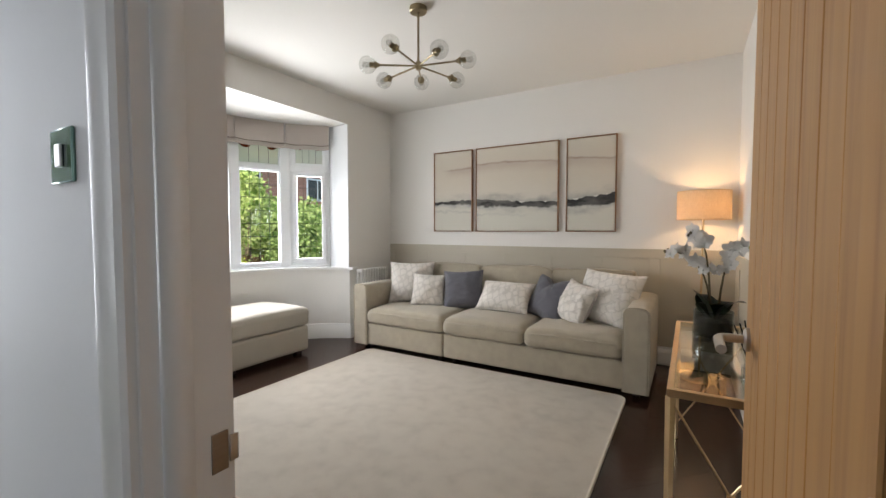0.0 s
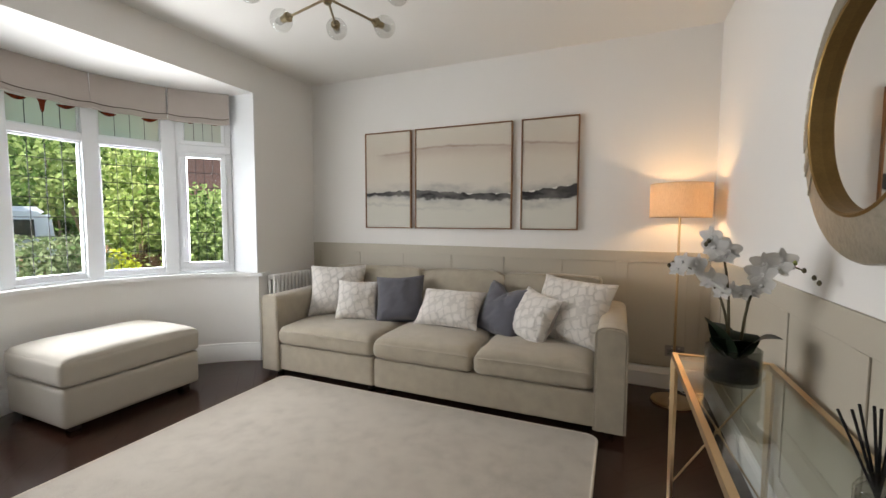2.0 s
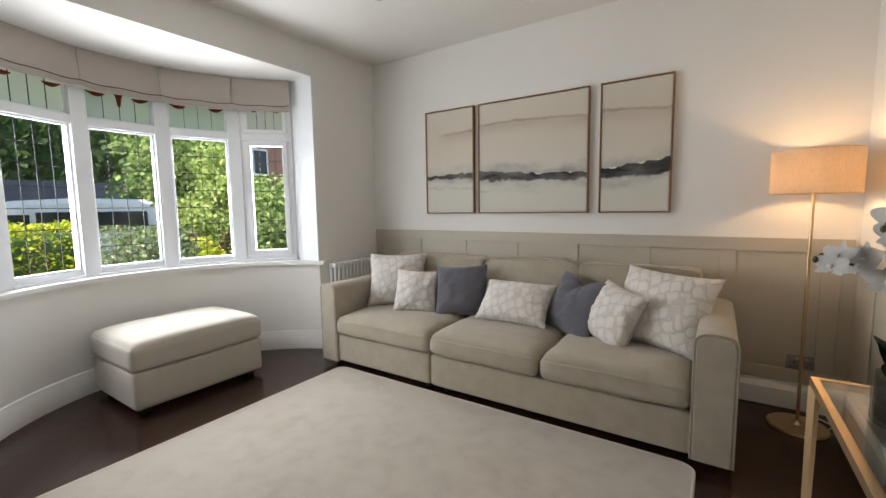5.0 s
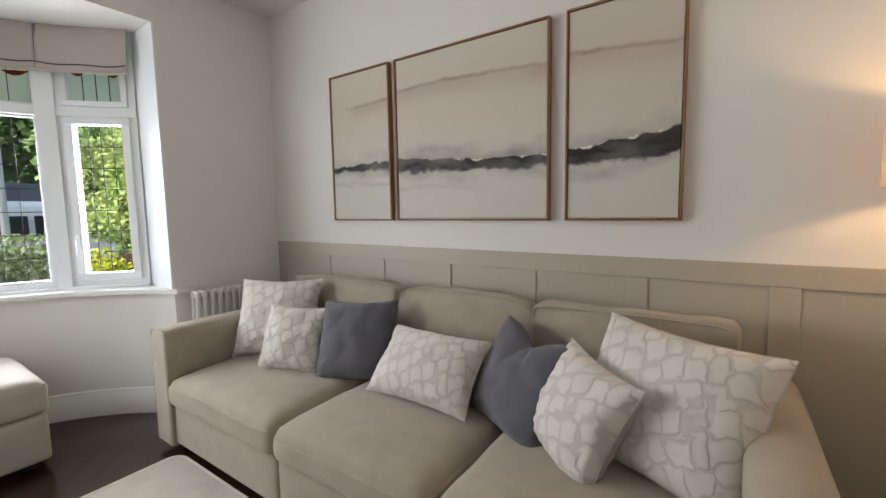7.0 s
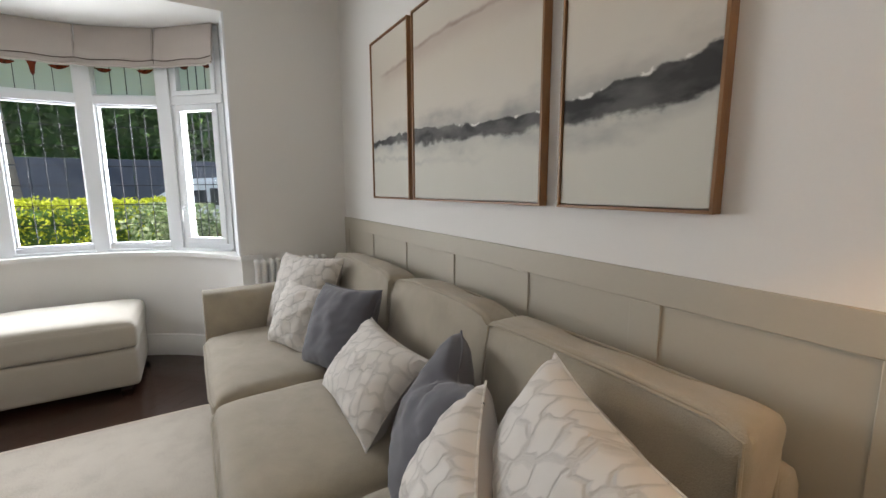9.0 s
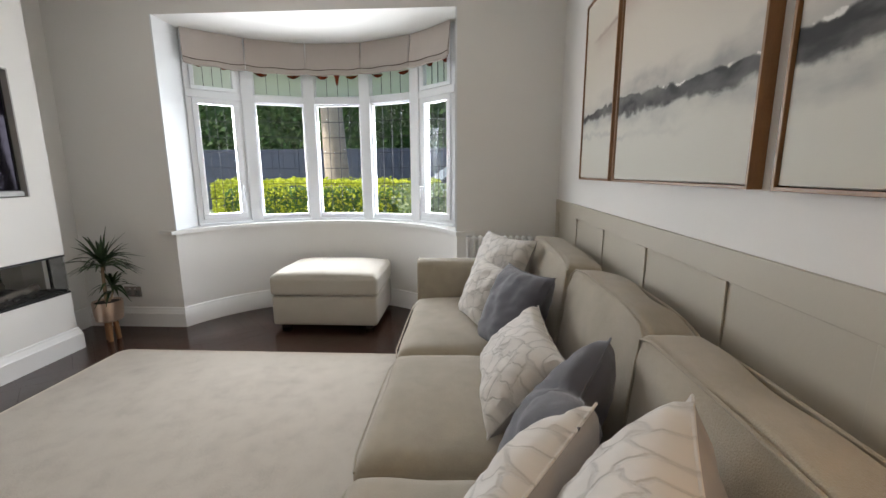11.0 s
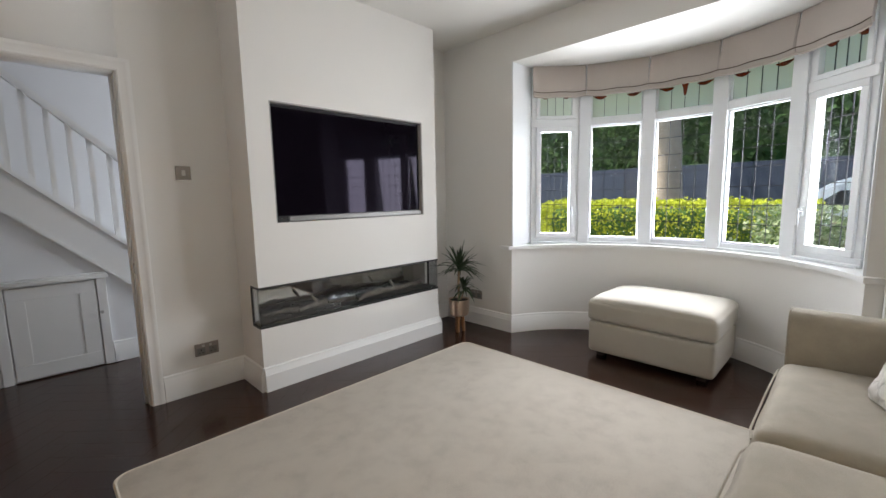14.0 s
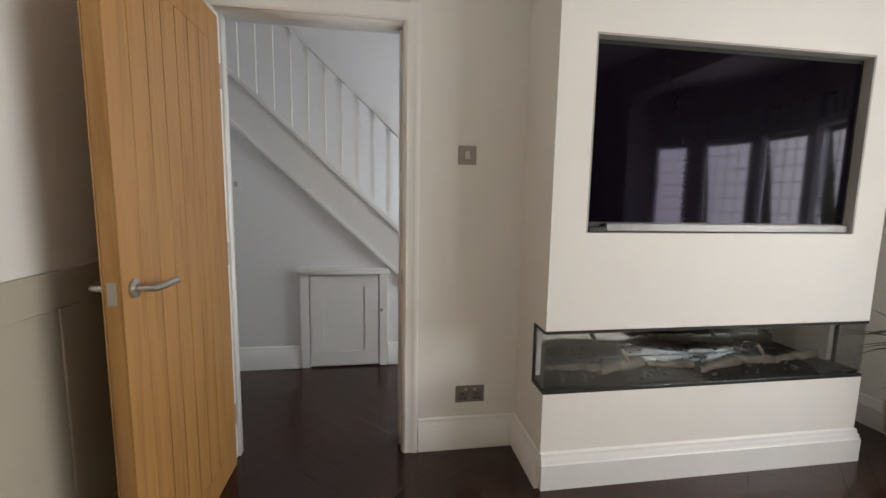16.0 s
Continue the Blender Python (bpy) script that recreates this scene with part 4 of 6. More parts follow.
PAT = "white cushion with pale grey interlocking pattern on the sofa"
SLA = "plain slate grey cushion on the sofa"
cushion(-2.525, 3.985, 0.66, 0.50, 0.47, 0.18, 30, 22, 0, MAZE, "large " + PAT)
cushion(-2.24, 3.89, 0.60, 0.37, 0.36, 0.15, 24, 24, 2, MAZE, "small " + PAT)
cushion(-1.885, 4.005, 0.62, 0.42, 0.42, 0.17, 20, 25, -3, SLATE, SLA)
cushion(-1.407, 3.965, 0.59, 0.54, 0.34, 0.16, -1, 42, 0, MAZE, "oblong " + PAT)
cushion(-0.975, 4.005, 0.605, 0.42, 0.43, 0.17, -24, 28, 5, SLATE, SLA + " with a dented top", 0.13)
cushion(-0.715, 3.885, 0.60, 0.37, 0.38, 0.16, -36, 24, 9, MAZE, "small " + PAT)
cushion(-0.465, 3.965, 0.655, 0.56, 0.49, 0.20, -20, 28, 3, MAZE, "large " + PAT)

# ---- ottoman ----
ott = thing("ottoman", (-3.51, 2.65, 0), "cream fabric storage ottoman standing in the bay", "ottoman")
OX0, OX1, OY0, OY1 = -3.82, -3.155, 2.205, 3.07
wpart("base", soft_box(OX0, OX1, OY0, OY1, 0.04, 0.285, 0.025), PALE, ott)
lid = wpart("lid", soft_box(OX0 - 0.008, OX1 + 0.008, OY0 - 0.008, OY1 + 0.008, 0.288, 0.45, 0.035, 0.05, 15, 0.004), PALE, ott)
x0, x1, y0, y1 = OX0 + 0.005, OX1 - 0.005, OY0 + 0.005, OY1 - 0.005
seam = tube([(x0, y0, 0.44), (x1, y0, 0.44), (x1, y1, 0.44), (x0, y1, 0.44), (x0, y0, 0.44)], 0.005, 8)
seam.transform(Matrix.Translation(-ott.location))
part("piping", seam, PALE, lid)
for x in (OX0 + 0.08, OX1 - 0.08):
    for y in (OY0 + 0.08, OY1 - 0.08):
        wpart("foot", bx(x - 0.03, x + 0.03, y - 0.03, y + 0.03, 0, 0.0405, 0.004), DARKLEG, ott)

# ---- pictures ----
for x0, x1 in ((-2.525, -2.013), (-1.967, -1.03), (-0.952, -0.478)):
    z0, z1, f = 1.224, 2.158, 0.009
    pic = thing("picture", ((x0 + x1) / 2, YN, z0), "abstract misty shoreline canvas in a slim brown wooden frame", "picture", "three canvases above the sofa")
    wpart("canvas", bx(x0 + f + 0.003, x1 - f - 0.003, YN - 0.03, YN - 0.001, z0 + f + 0.003, z1 - f - 0.003, 0.002), CANVAS, pic)
    for a in ((x0, x0 + f, z0, z1), (x1 - f, x1, z0, z1), (x0 + f, x1 - f, z0, z0 + f), (x0 + f, x1 - f, z1 - f, z1)):
        wpart("frame_bar", bx(a[0], a[1], YN - 0.037, YN - 0.0005, a[2], a[3], 0.001), FRAMEWOOD, pic)

# ---- television and fire ----
tv = thing("television", ((TX0 + TX1) / 2, BY - 0.10, TZ0), "black flat television set into the chimney breast", "television")
wpart("case", bx(TX0 + 0.012, TX1 - 0.012, BY - 0.0995, BY - 0.04, TZ0 + 0.006, TZ1 - 0.012, 0.003), BLACK, tv)
wpart("screen", bx(TX0 + 0.03, TX1 - 0.03, BY - 0.0395, BY - 0.036, TZ0 + 0.045, TZ1 - 0.03), SCREEN, tv)
wpart("soundbar", bx(TX0 + 0.012, TX1 - 0.10, BY - 0.0395, BY - 0.018, TZ0 + 0.006, TZ0 + 0.04, 0.003), TVGREY, tv, "slim grey strip under the screen")
wpart("receiver", bx(TX1 - 0.095, TX1 - 0.02, BY - 0.0395, BY - 0.012, TZ0 + 0.002, TZ0 + 0.026, 0.003), BLACK, tv)
# thin sheets over the recess sides; their grey is painted shade on white wall
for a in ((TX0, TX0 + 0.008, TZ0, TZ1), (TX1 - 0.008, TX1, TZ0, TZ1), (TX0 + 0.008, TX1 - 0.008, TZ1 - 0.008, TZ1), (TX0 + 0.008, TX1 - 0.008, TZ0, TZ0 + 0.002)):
    wpart("shaded_recess_lining", bx(a[0], a[1], BY - 0.099, BY - 0.002, a[2], a[3]), SHADEDWALL, tv, "white recess side with its shade painted as grey")

fire = thing("fireplace", ((BX0 + BX1) / 2, 0.78, FZ0), "long glass-fronted electric fire with logs on pebbles", "fireplace")
wpart("chamber_back", bx(BX0 + 0.042, BX1 - 0.042, 0.626, 0.636, FZ0 + 0.002, FZ1 - 0.002), FIREBACK, fire)
wpart("bed", bx(BX0 + 0.012, BX1 - 0.012, 0.64, 0.922, FZ0 + 0.001, FZ0 + 0.03), BLACK, fire)
for a in ((BX0, BX1, BY - 0.012, BY + 0.001, FZ1 - 0.014, FZ1 - 0.001), (BX0, BX1, BY - 0.012, BY + 0.001, FZ0 + 0.001, FZ0 + 0.014)):
    wpart("trim", bx(*a), BLACK, fire)
for x0, x1 in ((BX0 - 0.001, BX0 + 0.012), (BX1 - 0.012, BX1 + 0.001)):
    for z in (FZ0 + 0.001, FZ1 - 0.014):
        wpart("side_trim", bx(x0, x1, 0.81, BY - 0.0125, z, z + 0.013), BLACK, fire)
    wpart("side_post", bx(x0, x1, 0.80, 0.812, FZ0 + 0.001, FZ1 - 0.001), BLACK, fire)
    g = wpart("side_glass", bx((x0 + x1) / 2 - 0.002, (x0 + x1) / 2 + 0.002, 0.812, BY - 0.012, FZ0 + 0.0142, FZ1 - 0.0142), FIREGLASS, fire)
    g.visible_shadow = False
g = wpart("front_glass", bx(BX0 + 0.004, BX1 - 0.004, BY - 0.008, BY - 0.004, FZ0 + 0.0142, FZ1 - 0.0142), FIREGLASS, fire)
g.visible_shadow = False
rnd = random.Random(4)
for k in range(6):
    x = BX1 - 0.20 - k * 0.245
    y, a = 0.80 + rnd.uniform(-0.03, 0.03), rnd.uniform(-22, 22)
    L, r = rnd.uniform(0.20, 0.30), rnd.uniform(0.020, 0.030)
    d = Vector((math.cos(radians(a)), math.sin(radians(a)), rnd.uniform(-0.06, 0.12)))
    pts = [Vector((x, y, FZ0 + 0.05)) + d * (L * (t - 0.5)) + Vector((0, 0.01 * noise.noise(Vector((t * 5, k, 3))), 0.016 * noise.noise(Vector((k, t * 5, 0))))) for t in [i / 9 for i in range(10)]]
    bm = tube(pts, r, 10, r * 0.55)
    for v in bm.verts:
        v.co += Vector((noise.noise(v.co * 40), noise.noise(v.co * 40 + Vector((5, 0, 0))), noise.noise(v.co * 40 + Vector((0, 5, 0))))) * 0.006
    log = wpart("log", bm, LOG, fire)
    if k in (1, 4):
        stub = tube([pts[3], pts[3] + Vector((0.02, 0.01, 0.045)), pts[3] + Vector((0.05, 0.01, 0.085))], 0.014, 8, 0.010)
        stub.transform(Matrix.Translation(-fire.location))
        part("stub", stub, LOG, log)
pm = bmesh.new()
bmesh.ops.create_icosphere(pm, subdivisions=1, radius=1.0)
peb = bpy.data.meshes.new("pebble")
pm.to_mesh(peb)
pm.free()
peb.materials.append(PEBBLE)
shade_smooth(peb, 80)
for k in range(150):
    o = new("pebble", peb)
    o.parent = fire
    s = rnd.uniform(0.006, 0.013)
    o.matrix_basis = Matrix.Translation((rnd.uniform(BX0 + 0.05, BX1 - 0.05) - fire.location.x, rnd.uniform(0.66, 0.905) - 0.78, 0.03 + s * 0.4)) @ Matrix.Diagonal((s * rnd.uniform(1, 1.6), s * rnd.uniform(0.9, 1.3), s * 0.7, 1))

# ---- bay window ----
WZ0, WZ1, TR0, TR1 = 0.815, HEAD, 1.90, 1.965
bay = tagged(new("window_1"), "white framed bay window with leaded lights and green top panes", "window", kind="structure")


def seg_matrix(a, b):
    """x along the segment, y towards the outside, z up."""
    a, b = Vector((*a, 0)), Vector((*b, 0))
    x = (b - a).normalized()
    y = Vector((-x.y, x.x, 0))
    y = y if y.x < 0 else -y
    m = Matrix((x, y, Vector((0, 0, 1)))).transposed().to_4x4()
    return Matrix.Translation(a) @ m, (b - a).length


for x, y in WIN[1:-1]:
    a = math.atan2(y - BAYC, x - CX)
    p = bx(-0.045, 0.05, -0.052, 0.052, WZ0, WZ1, 0.006)
    p.transform(Matrix.Translation((x, y, 0)) @ Matrix.Rotation(a, 4, "Z"))
    part("mullion", p, UPVC, bay)
for i in range(5):
    m, L = seg_matrix(WIN[i], WIN[i + 1])
    e0 = 0.0 if i == 0 else 0.045
    e1 = L if i == 4 else L - 0.045
    opens = i in (0, 4)
    win = part("casement", bx(e0, e1, -0.02, 0.05, WZ0, WZ0 + 0.055, 0.004), UPVC, bay)
    win.matrix_basis = m
    part("head_bar", bx(e0, e1, -0.02, 0.05, WZ1 - 0.06, WZ1, 0.004), UPVC, win)
    part("transom", bx(e0, e1, -0.03, 0.05, TR0, TR1, 0.006), UPVC, win)
    j = 0.042 if opens else 0.014
    for x0, x1 in ((e0, e0 + j), (e1 - j, e1)):
        part("side_bar", bx(x0, x1, -0.02, 0.05, WZ0 + 0.0552, TR0 - 0.0002, 0.003), UPVC, win)
        part("top_side_bar", bx(x0, x1, -0.02, 0.05, TR1 + 0.0002, WZ1 - 0.0602, 0.003), UPVC, win)
    f = 0.045 if opens else 0.012
    lo = (e0 + j + 0.0005, e1 - j - 0.0005, WZ0 + 0.0555, TR0 - 0.0005)
    hi = (e0 + j + 0.0005, e1 - j - 0.0005, TR1 + 0.0005, WZ1 - 0.0605)
    for q, name in ((lo, "sash"), (hi, "top_sash")):
        ff = f if name == "sash" else f * 0.75
        y0 = -0.034 if opens else -0.01
        for a in ((q[0], q[1], q[2], q[2] + ff), (q[0], q[1], q[3] - ff, q[3]), (q[0], q[0] + ff, q[2] + ff + 0.0003, q[3] - ff - 0.0003), (q[1] - ff, q[1], q[2] + ff + 0.0003, q[3] - ff - 0.0003)):
            part(name + "_bar", bx(a[0], a[1], y0, 0.03, a[2], a[3], 0.004), UPVC, win)
        gx0, gx1, gz0, gz1 = q[0] + ff, q[1] - ff, q[2] + ff, q[3] - ff
        g = part("pane", bx(gx0, gx1, 0.008, 0.012, gz0, gz1), PANE if name == "sash" else GREENPANE, win, "clear glass pane" if name == "sash" else "pale green textured glass pane")
        g.visible_shadow = False
        nv = 4
        for k in range(1, nv):
            x = gx0 + (gx1 - gx0) * k / nv
            part("lead", bx(x - 0.0016, x + 0.0016, 0.002, 0.0078, gz0, gz1), LEAD, win)
        if name == "sash":
            for k in range(1, 7):
                z = gz0 + (gz1 - gz0) * k / 7
                part("lead", bx(gx0, gx1, 0.0028, 0.0076, z - 0.0026, z + 0.0026), LEAD, win)
        else:
            # drooping ruby swags under a lead line
            c, w = (gx0 + gx1) / 2, (gx1 - gx0) / 2
            zt = gz0 + 0.175
            for sgn in (-1, 1):
                bm = bmesh.new()
                n = 10
                lowv, topv = [], []
                for k in range(n + 1):
                    t = k / n
                    x = c + sgn * w * (0.42 + 0.56 * t)
                    zz = zt + 0.05 * (t - 0.2) ** 2 - 0.02 * t
                    th = 0.003 + 0.012 * math.sin(math.pi * min(1, t * 1.05))
                    for lst, zc in ((lowv, zz - th), (topv, zz + th)):
                        lst.append((bm.verts.new((x, 0.001, zc)), bm.verts.new((x, 0.0072, zc))))
                for k in range(n):
                    for qd in ((lowv[k][0], lowv[k + 1][0], topv[k + 1][0], topv[k][0]), (lowv[k][1], topv[k][1], topv[k + 1][1], lowv[k + 1][1]),
                               (lowv[k][0], lowv[k][1], lowv[k + 1][1], lowv[k + 1][0]), (topv[k][0], topv[k + 1][0], topv[k + 1][1], topv[k][1])):
                        bm.faces.new(qd)
                bmesh.ops.recalc_face_normals(bm, faces=bm.faces)
                part("swag", bm, RUBY, win, "ruby red glass swag")
            if i == 2:
                bm = lathe([(0.0, -0.075), (0.012, -0.05), (0.018, 0.0), (0.03, 0.03), (0.012, 0.05), (0.0, 0.055)], 12)
                bm.transform(Matrix.Translation((c, 0.003, zt - 0.01)) @ Matrix.Diagonal((1, 0.14, 1, 1)))
                part("drop_motif", bm, RUBY, win, "dark red glass drop")
    if opens or i in (1, 3):
        hx = (e1 - j - 0.02) if i in (0, 1) else (e0 + j + 0.02)
        if opens:
            h = part("handle", bx(hx - 0.011, hx + 0.011, -0.046, -0.0345, 1.10, 1.17, 0.004), UPVC, win, "white window handle")
            part("lever", tube([(hx, -0.046, 1.15), (hx, -0.065, 1.15), (hx, -0.072, 1.14), (hx, -0.072, 1.045)], 0.008, 10), UPVC, h)
    part("cill_bead", bx(e0, e1, -0.045, -0.0205, WZ0, WZ0 + 0.02, 0.004), UPVC, win)
for y0, y1 in ((BAY0 + 0.0, BAY0 + 0.012), (BAY1 - 0.012, BAY1)):
    p = bx(-3.56, XW + 0.002, y0, y1, 0.815, HEAD)
    part("reveal_lining", p, UPVC, bay)

# ---- roman blind, raised ----
blind = thing("roman_blind", (-3.75, BAYC, 2.15), "taupe linen roman blind pulled up in the bay", "blind")
for i in range(5):
    m, L = seg_matrix(WIN[i], WIN[i + 1])
    dz = -0.004
    prof = [(y, z + (dz if z < 2.42 else 0)) for y, z in [(-0.075, 2.425), (-0.085, 2.36), (-0.10, 2.27), (-0.105, 2.20), (-0.098, 2.172), (-0.085, 2.182), (-0.088, 2.20), (-0.078, 2.30), (-0.065, 2.425)]]
    bm = bmesh.new()
    n = 8
    rows = []
    sh = 0.085
    x0, x1 = (0.0 if i == 0 else sh * 0.24), (L if i == 4 else L - sh * 0.24)
    for k in range(n + 1):
        t = k / n
        droop = -0.012 * math.sin(math.pi * t) - 0.006 * math.sin(math.pi * t * 3)
        rows.append([bm.verts.new((x0 + (x1 - x0) * t, y + 0.008 * math.sin(math.pi * t), z + (droop if z < 2.3 else 0))) for y, z in prof])
    for a, b in zip(rows, rows[1:]):
        for q in range(len(prof)):
            bm.faces.new((a[q], b[q], b[(q + 1) % len(prof)], a[(q + 1) % len(prof)]))
    bm.faces.new(rows[0])
    bm.faces.new(rows[-1])
    bmesh.ops.recalc_face_normals(bm, faces=bm.faces)
    bm.transform(m)
    seg = wpart("fabric", bm, BLIND, blind)
    for (yy, zz, r, mt, nm) in ((-0.1075, 2.20, 0.0035, BLINDLINE, "braid"), (-0.1045, 2.16, 0.009, BLIND, "hem_fold")):
        t = tube([(x0 + (x1 - x0) * k / n, yy + 0.008 * math.sin(math.pi * k / n), zz - 0.012 * math.sin(math.pi * k / n) - 0.006 * math.sin(math.pi * 3 * k / n)) for k in range(n + 1)], r, 8)
        t.transform(Matrix.Translation(-blind.location) @ m)
        part(nm, t, mt, seg, "dark brown braid line" if nm == "braid" else "")
    if i < 4:
        t = tube([(L - 0.022, -0.0815, 2.42), (L - 0.025, -0.093, 2.36), (L - 0.026, -0.108, 2.24), (L - 0.027, -0.112, 2.20)], 0.0018, 6)
        t.transform(Matrix.Translation(-blind.location) @ m)
        part("cord", t, PLAINBACK, seg)

# ---- radiator ----
rad = thing("radiator", (-3.12, 4.06, 0.12), "white column radiator beside the bay", "radiator")
for k in range(11):
    y = 3.80 + k * 0.047
    bm = bmesh.new()
    for x in (-3.155, -3.10):
        rod(bm, (x, y, 0.16), (x, y, 0.755), 0.0125)
    box(bm, -3.17, -3.085, y - 0.015, y + 0.015, 0.745, 0.79, 0.012, 3)
    box(bm, -3.17, -3.085, y - 0.015, y + 0.015, 0.13, 0.175, 0.012, 3)
    wpart("column", bm, GLOSS, rad)
for z in (0.155, 0.765):
    wpart("header", rod(bmesh.new(), (-3.128, 3.785, z), (-3.128, 4.285, z), 0.014), GLOSS, rad)
wpart("valve", rod(bmesh.new(), (-3.128, 3.75, 0.12), (-3.128, 3.75, 0.23), 0.016), CHROME, rad, "chrome radiator valve")
wpart("pipe", rod(bmesh.new(), (-3.128, 3.75, 0.0), (-3.128, 3.75, 0.12), 0.0075), CHROME, rad)
for y in (3.84, 4.22):
    wpart("wall_bracket", bx(XW, -3.165, y - 0.01, y + 0.01, 0.68, 0.72), GLOSS, rad)

# ---- ceiling light ----
HUB = Vector((-1.452, 2.535, 2.335))
chand = thing("ceiling_light", (HUB.x, HUB.y, H), "brass seven-arm ceiling light with clear glass globes", "ceiling light")
wpart("ceiling_rose", lathe([(0.0, -0.034), (0.052, -0.034), (0.058, -0.028), (0.058, 0.0), (0.0, 0.0)], 32, (HUB.x, HUB.y, H)), BRASS, chand)
wpart("stem", rod(bmesh.new(), HUB, (HUB.x, HUB.y, H - 0.033), 0.0075), BRASS, chand)
wpart("hub", lathe([(0.0, -0.028), (0.016, -0.026), (0.024, -0.012), (0.024, 0.014), (0.014, 0.03), (0.0, 0.03)], 24, HUB), BRASS, chand)
for k in range(7):
    a = radians(-137 + 360 / 7 * k)
    tilt = 0.03 if k % 2 else -0.06
    d = Vector((math.cos(a), math.sin(a), tilt)).normalized()
    arm_ob = wpart("arm", rod(bmesh.new(), HUB + d * 0.015, HUB + d * 0.275, 0.006), BRASS, chand)
    q = d.to_track_quat("Z", "Y").to_matrix().to_4x4()
    bm = lathe([(0.0, 0.0), (0.013, 0.0), (0.016, 0.015), (0.024, 0.018), (0.024, 0.028), (0.017, 0.032), (0.017, 0.062), (0.0, 0.062)], 16)
    bm.transform(Matrix.Translation(HUB + d * 0.26 - chand.location) @ q)
    part("lampholder", bm, BRASS, arm_ob)
    n = 14
    bm = lathe([(0.056 * math.sin(math.pi * (0.10 + 0.90 * i / n)), 0.075 - 0.056 * math.cos(math.pi * (0.10 + 0.90 * i / n))) for i in range(n + 1)], 24)
    bm.transform(Matrix.Translation(HUB + d * 0.26 - chand.location) @ q)
    g = part("globe", bm, BULBGLASS, arm_ob, "clear glass globe shade")
    g.visible_shadow = False
    bm = lathe([(0.008, 0.06), (0.017, 0.075), (0.02, 0.09), (0.014, 0.106), (0.0, 0.112)], 14)
    bm.transform(Matrix.Translation(HUB + d * 0.26 - chand.location) @ q)
    part("bulb", bm, BULBGLASS, arm_ob)

# ---- floor lamp ----
LX, LY = 0.225, 4.215
lamp = thing("floor_lamp", (LX, LY, 0), "slim brass floor lamp with a glowing beige drum shade", "floor lamp")
wpart("base", lathe([(0.0, 0.0), (0.14, 0.0), (0.142, 0.008), (0.138, 0.016), (0.03, 0.022), (0.014, 0.04), (0.0, 0.04)], 40, (LX, LY, 0)), GOLD, lamp)
wpart("pole", rod(bmesh.new(), (LX, LY, 0.03), (LX, LY, 1.36), 0.0085), GOLD, lamp)
wpart("joint", lathe([(0.0, 0), (0.013, 0), (0.013, 0.03), (0.0, 0.03)], 16, (LX, LY, 0.95)), GOLD, lamp)
wpart("bulb_holder", rod(bmesh.new(), (LX, LY, 1.345), (LX, LY, 1.385), 0.017), GOLD, lamp)
shade = wpart("shade", lathe([(0.192, 1.325), (0.192, 1.557), (0.189, 1.557), (0.189, 1.325), (0.192, 1.325)], 56, (LX, LY, 0)), SHADE, lamp, "beige linen drum shade, lit from inside")
for z in (1.327, 1.555):
    t = tube([(0.1905 * math.cos(2 * math.pi * k / 48), 0.1905 * math.sin(2 * math.pi * k / 48), z) for k in range(49)], 0.003, 6)
    part("rim", t, GOLD, shade)
for k in range(3):
    a = 2 * math.pi * k / 3
    wpart("spider", rod(bmesh.new(), (LX, LY, 1.35), (LX + 0.188 * math.cos(a), LY + 0.188 * math.sin(a), 1.33), 0.002, n=6), GOLD, lamp)
wpart("cable", tube([(LX + 0.13, LY + 0.02, 0.006), (LX + 0.18, LY + 0.1, 0.005), (LX + 0.10, LY + 0.19, 0.005), (LX + 0.03, YN - 0.05, 0.03), (LX + 0.03, YN - 0.04, 0.24)], 0.003, 6), GLOSS, lamp)

# ---- console table ----
CX0, CX1, CY0, CY1, CZ = 0.075, 0.452, 1.77, 3.0, 0.705
con = thing("console_table", ((CX0 + CX1) / 2, (CY0 + CY1) / 2, 0), "gold framed console table with a clear glass top", "console table")
for a in ((CX0, CX1, CY0, CY0 + 0.022), (CX0, CX1, CY1 - 0.022, CY1), (CX0, CX0 + 0.022, CY0 + 0.0222, CY1 - 0.0222), (CX1 - 0.022, CX1, CY0 + 0.0222, CY1 - 0.0222)):
    wpart("top_rail", bx(*a, CZ - 0.028, CZ, 0.002), GOLD, con)
for x in (CX0 + 0.012, CX1 - 0.012):
    for y in (CY0 + 0.012, CY1 - 0.012):
        wpart("leg", rod(bmesh.new(), (x, y, 0.0), (x, y, CZ - 0.0285), 0.011, 0.0165, 4), GOLD, con)
for y in (CY0 + 0.012, CY1 - 0.012):
    for s in (0, 1):
        a, b = (CX0 + 0.02, CX1 - 0.02) if s else (CX1 - 0.02, CX0 + 0.02)
        wpart("cross_brace", rod(bmesh.new(), (a, y + 0.004 * s, 0.10), (b, y + 0.004 * s, CZ - 0.05), 0.0045, n=8), GOLD, con)
    wpart("boss", lathe([(0, -0.01), (0.012, -0.008), (0.012, 0.008), (0, 0.01)], 16, ((CX0 + CX1) / 2, y, 0.377)), GOLD, con)
g = wpart("glass_top", bx(CX0 + 0.0225, CX1 - 0.0225, CY0 + 0.0225, CY1 - 0.0225, CZ - 0.012, CZ - 0.003), TABLEGLASS, con, "clear glass top")
g.visible_shadow = False

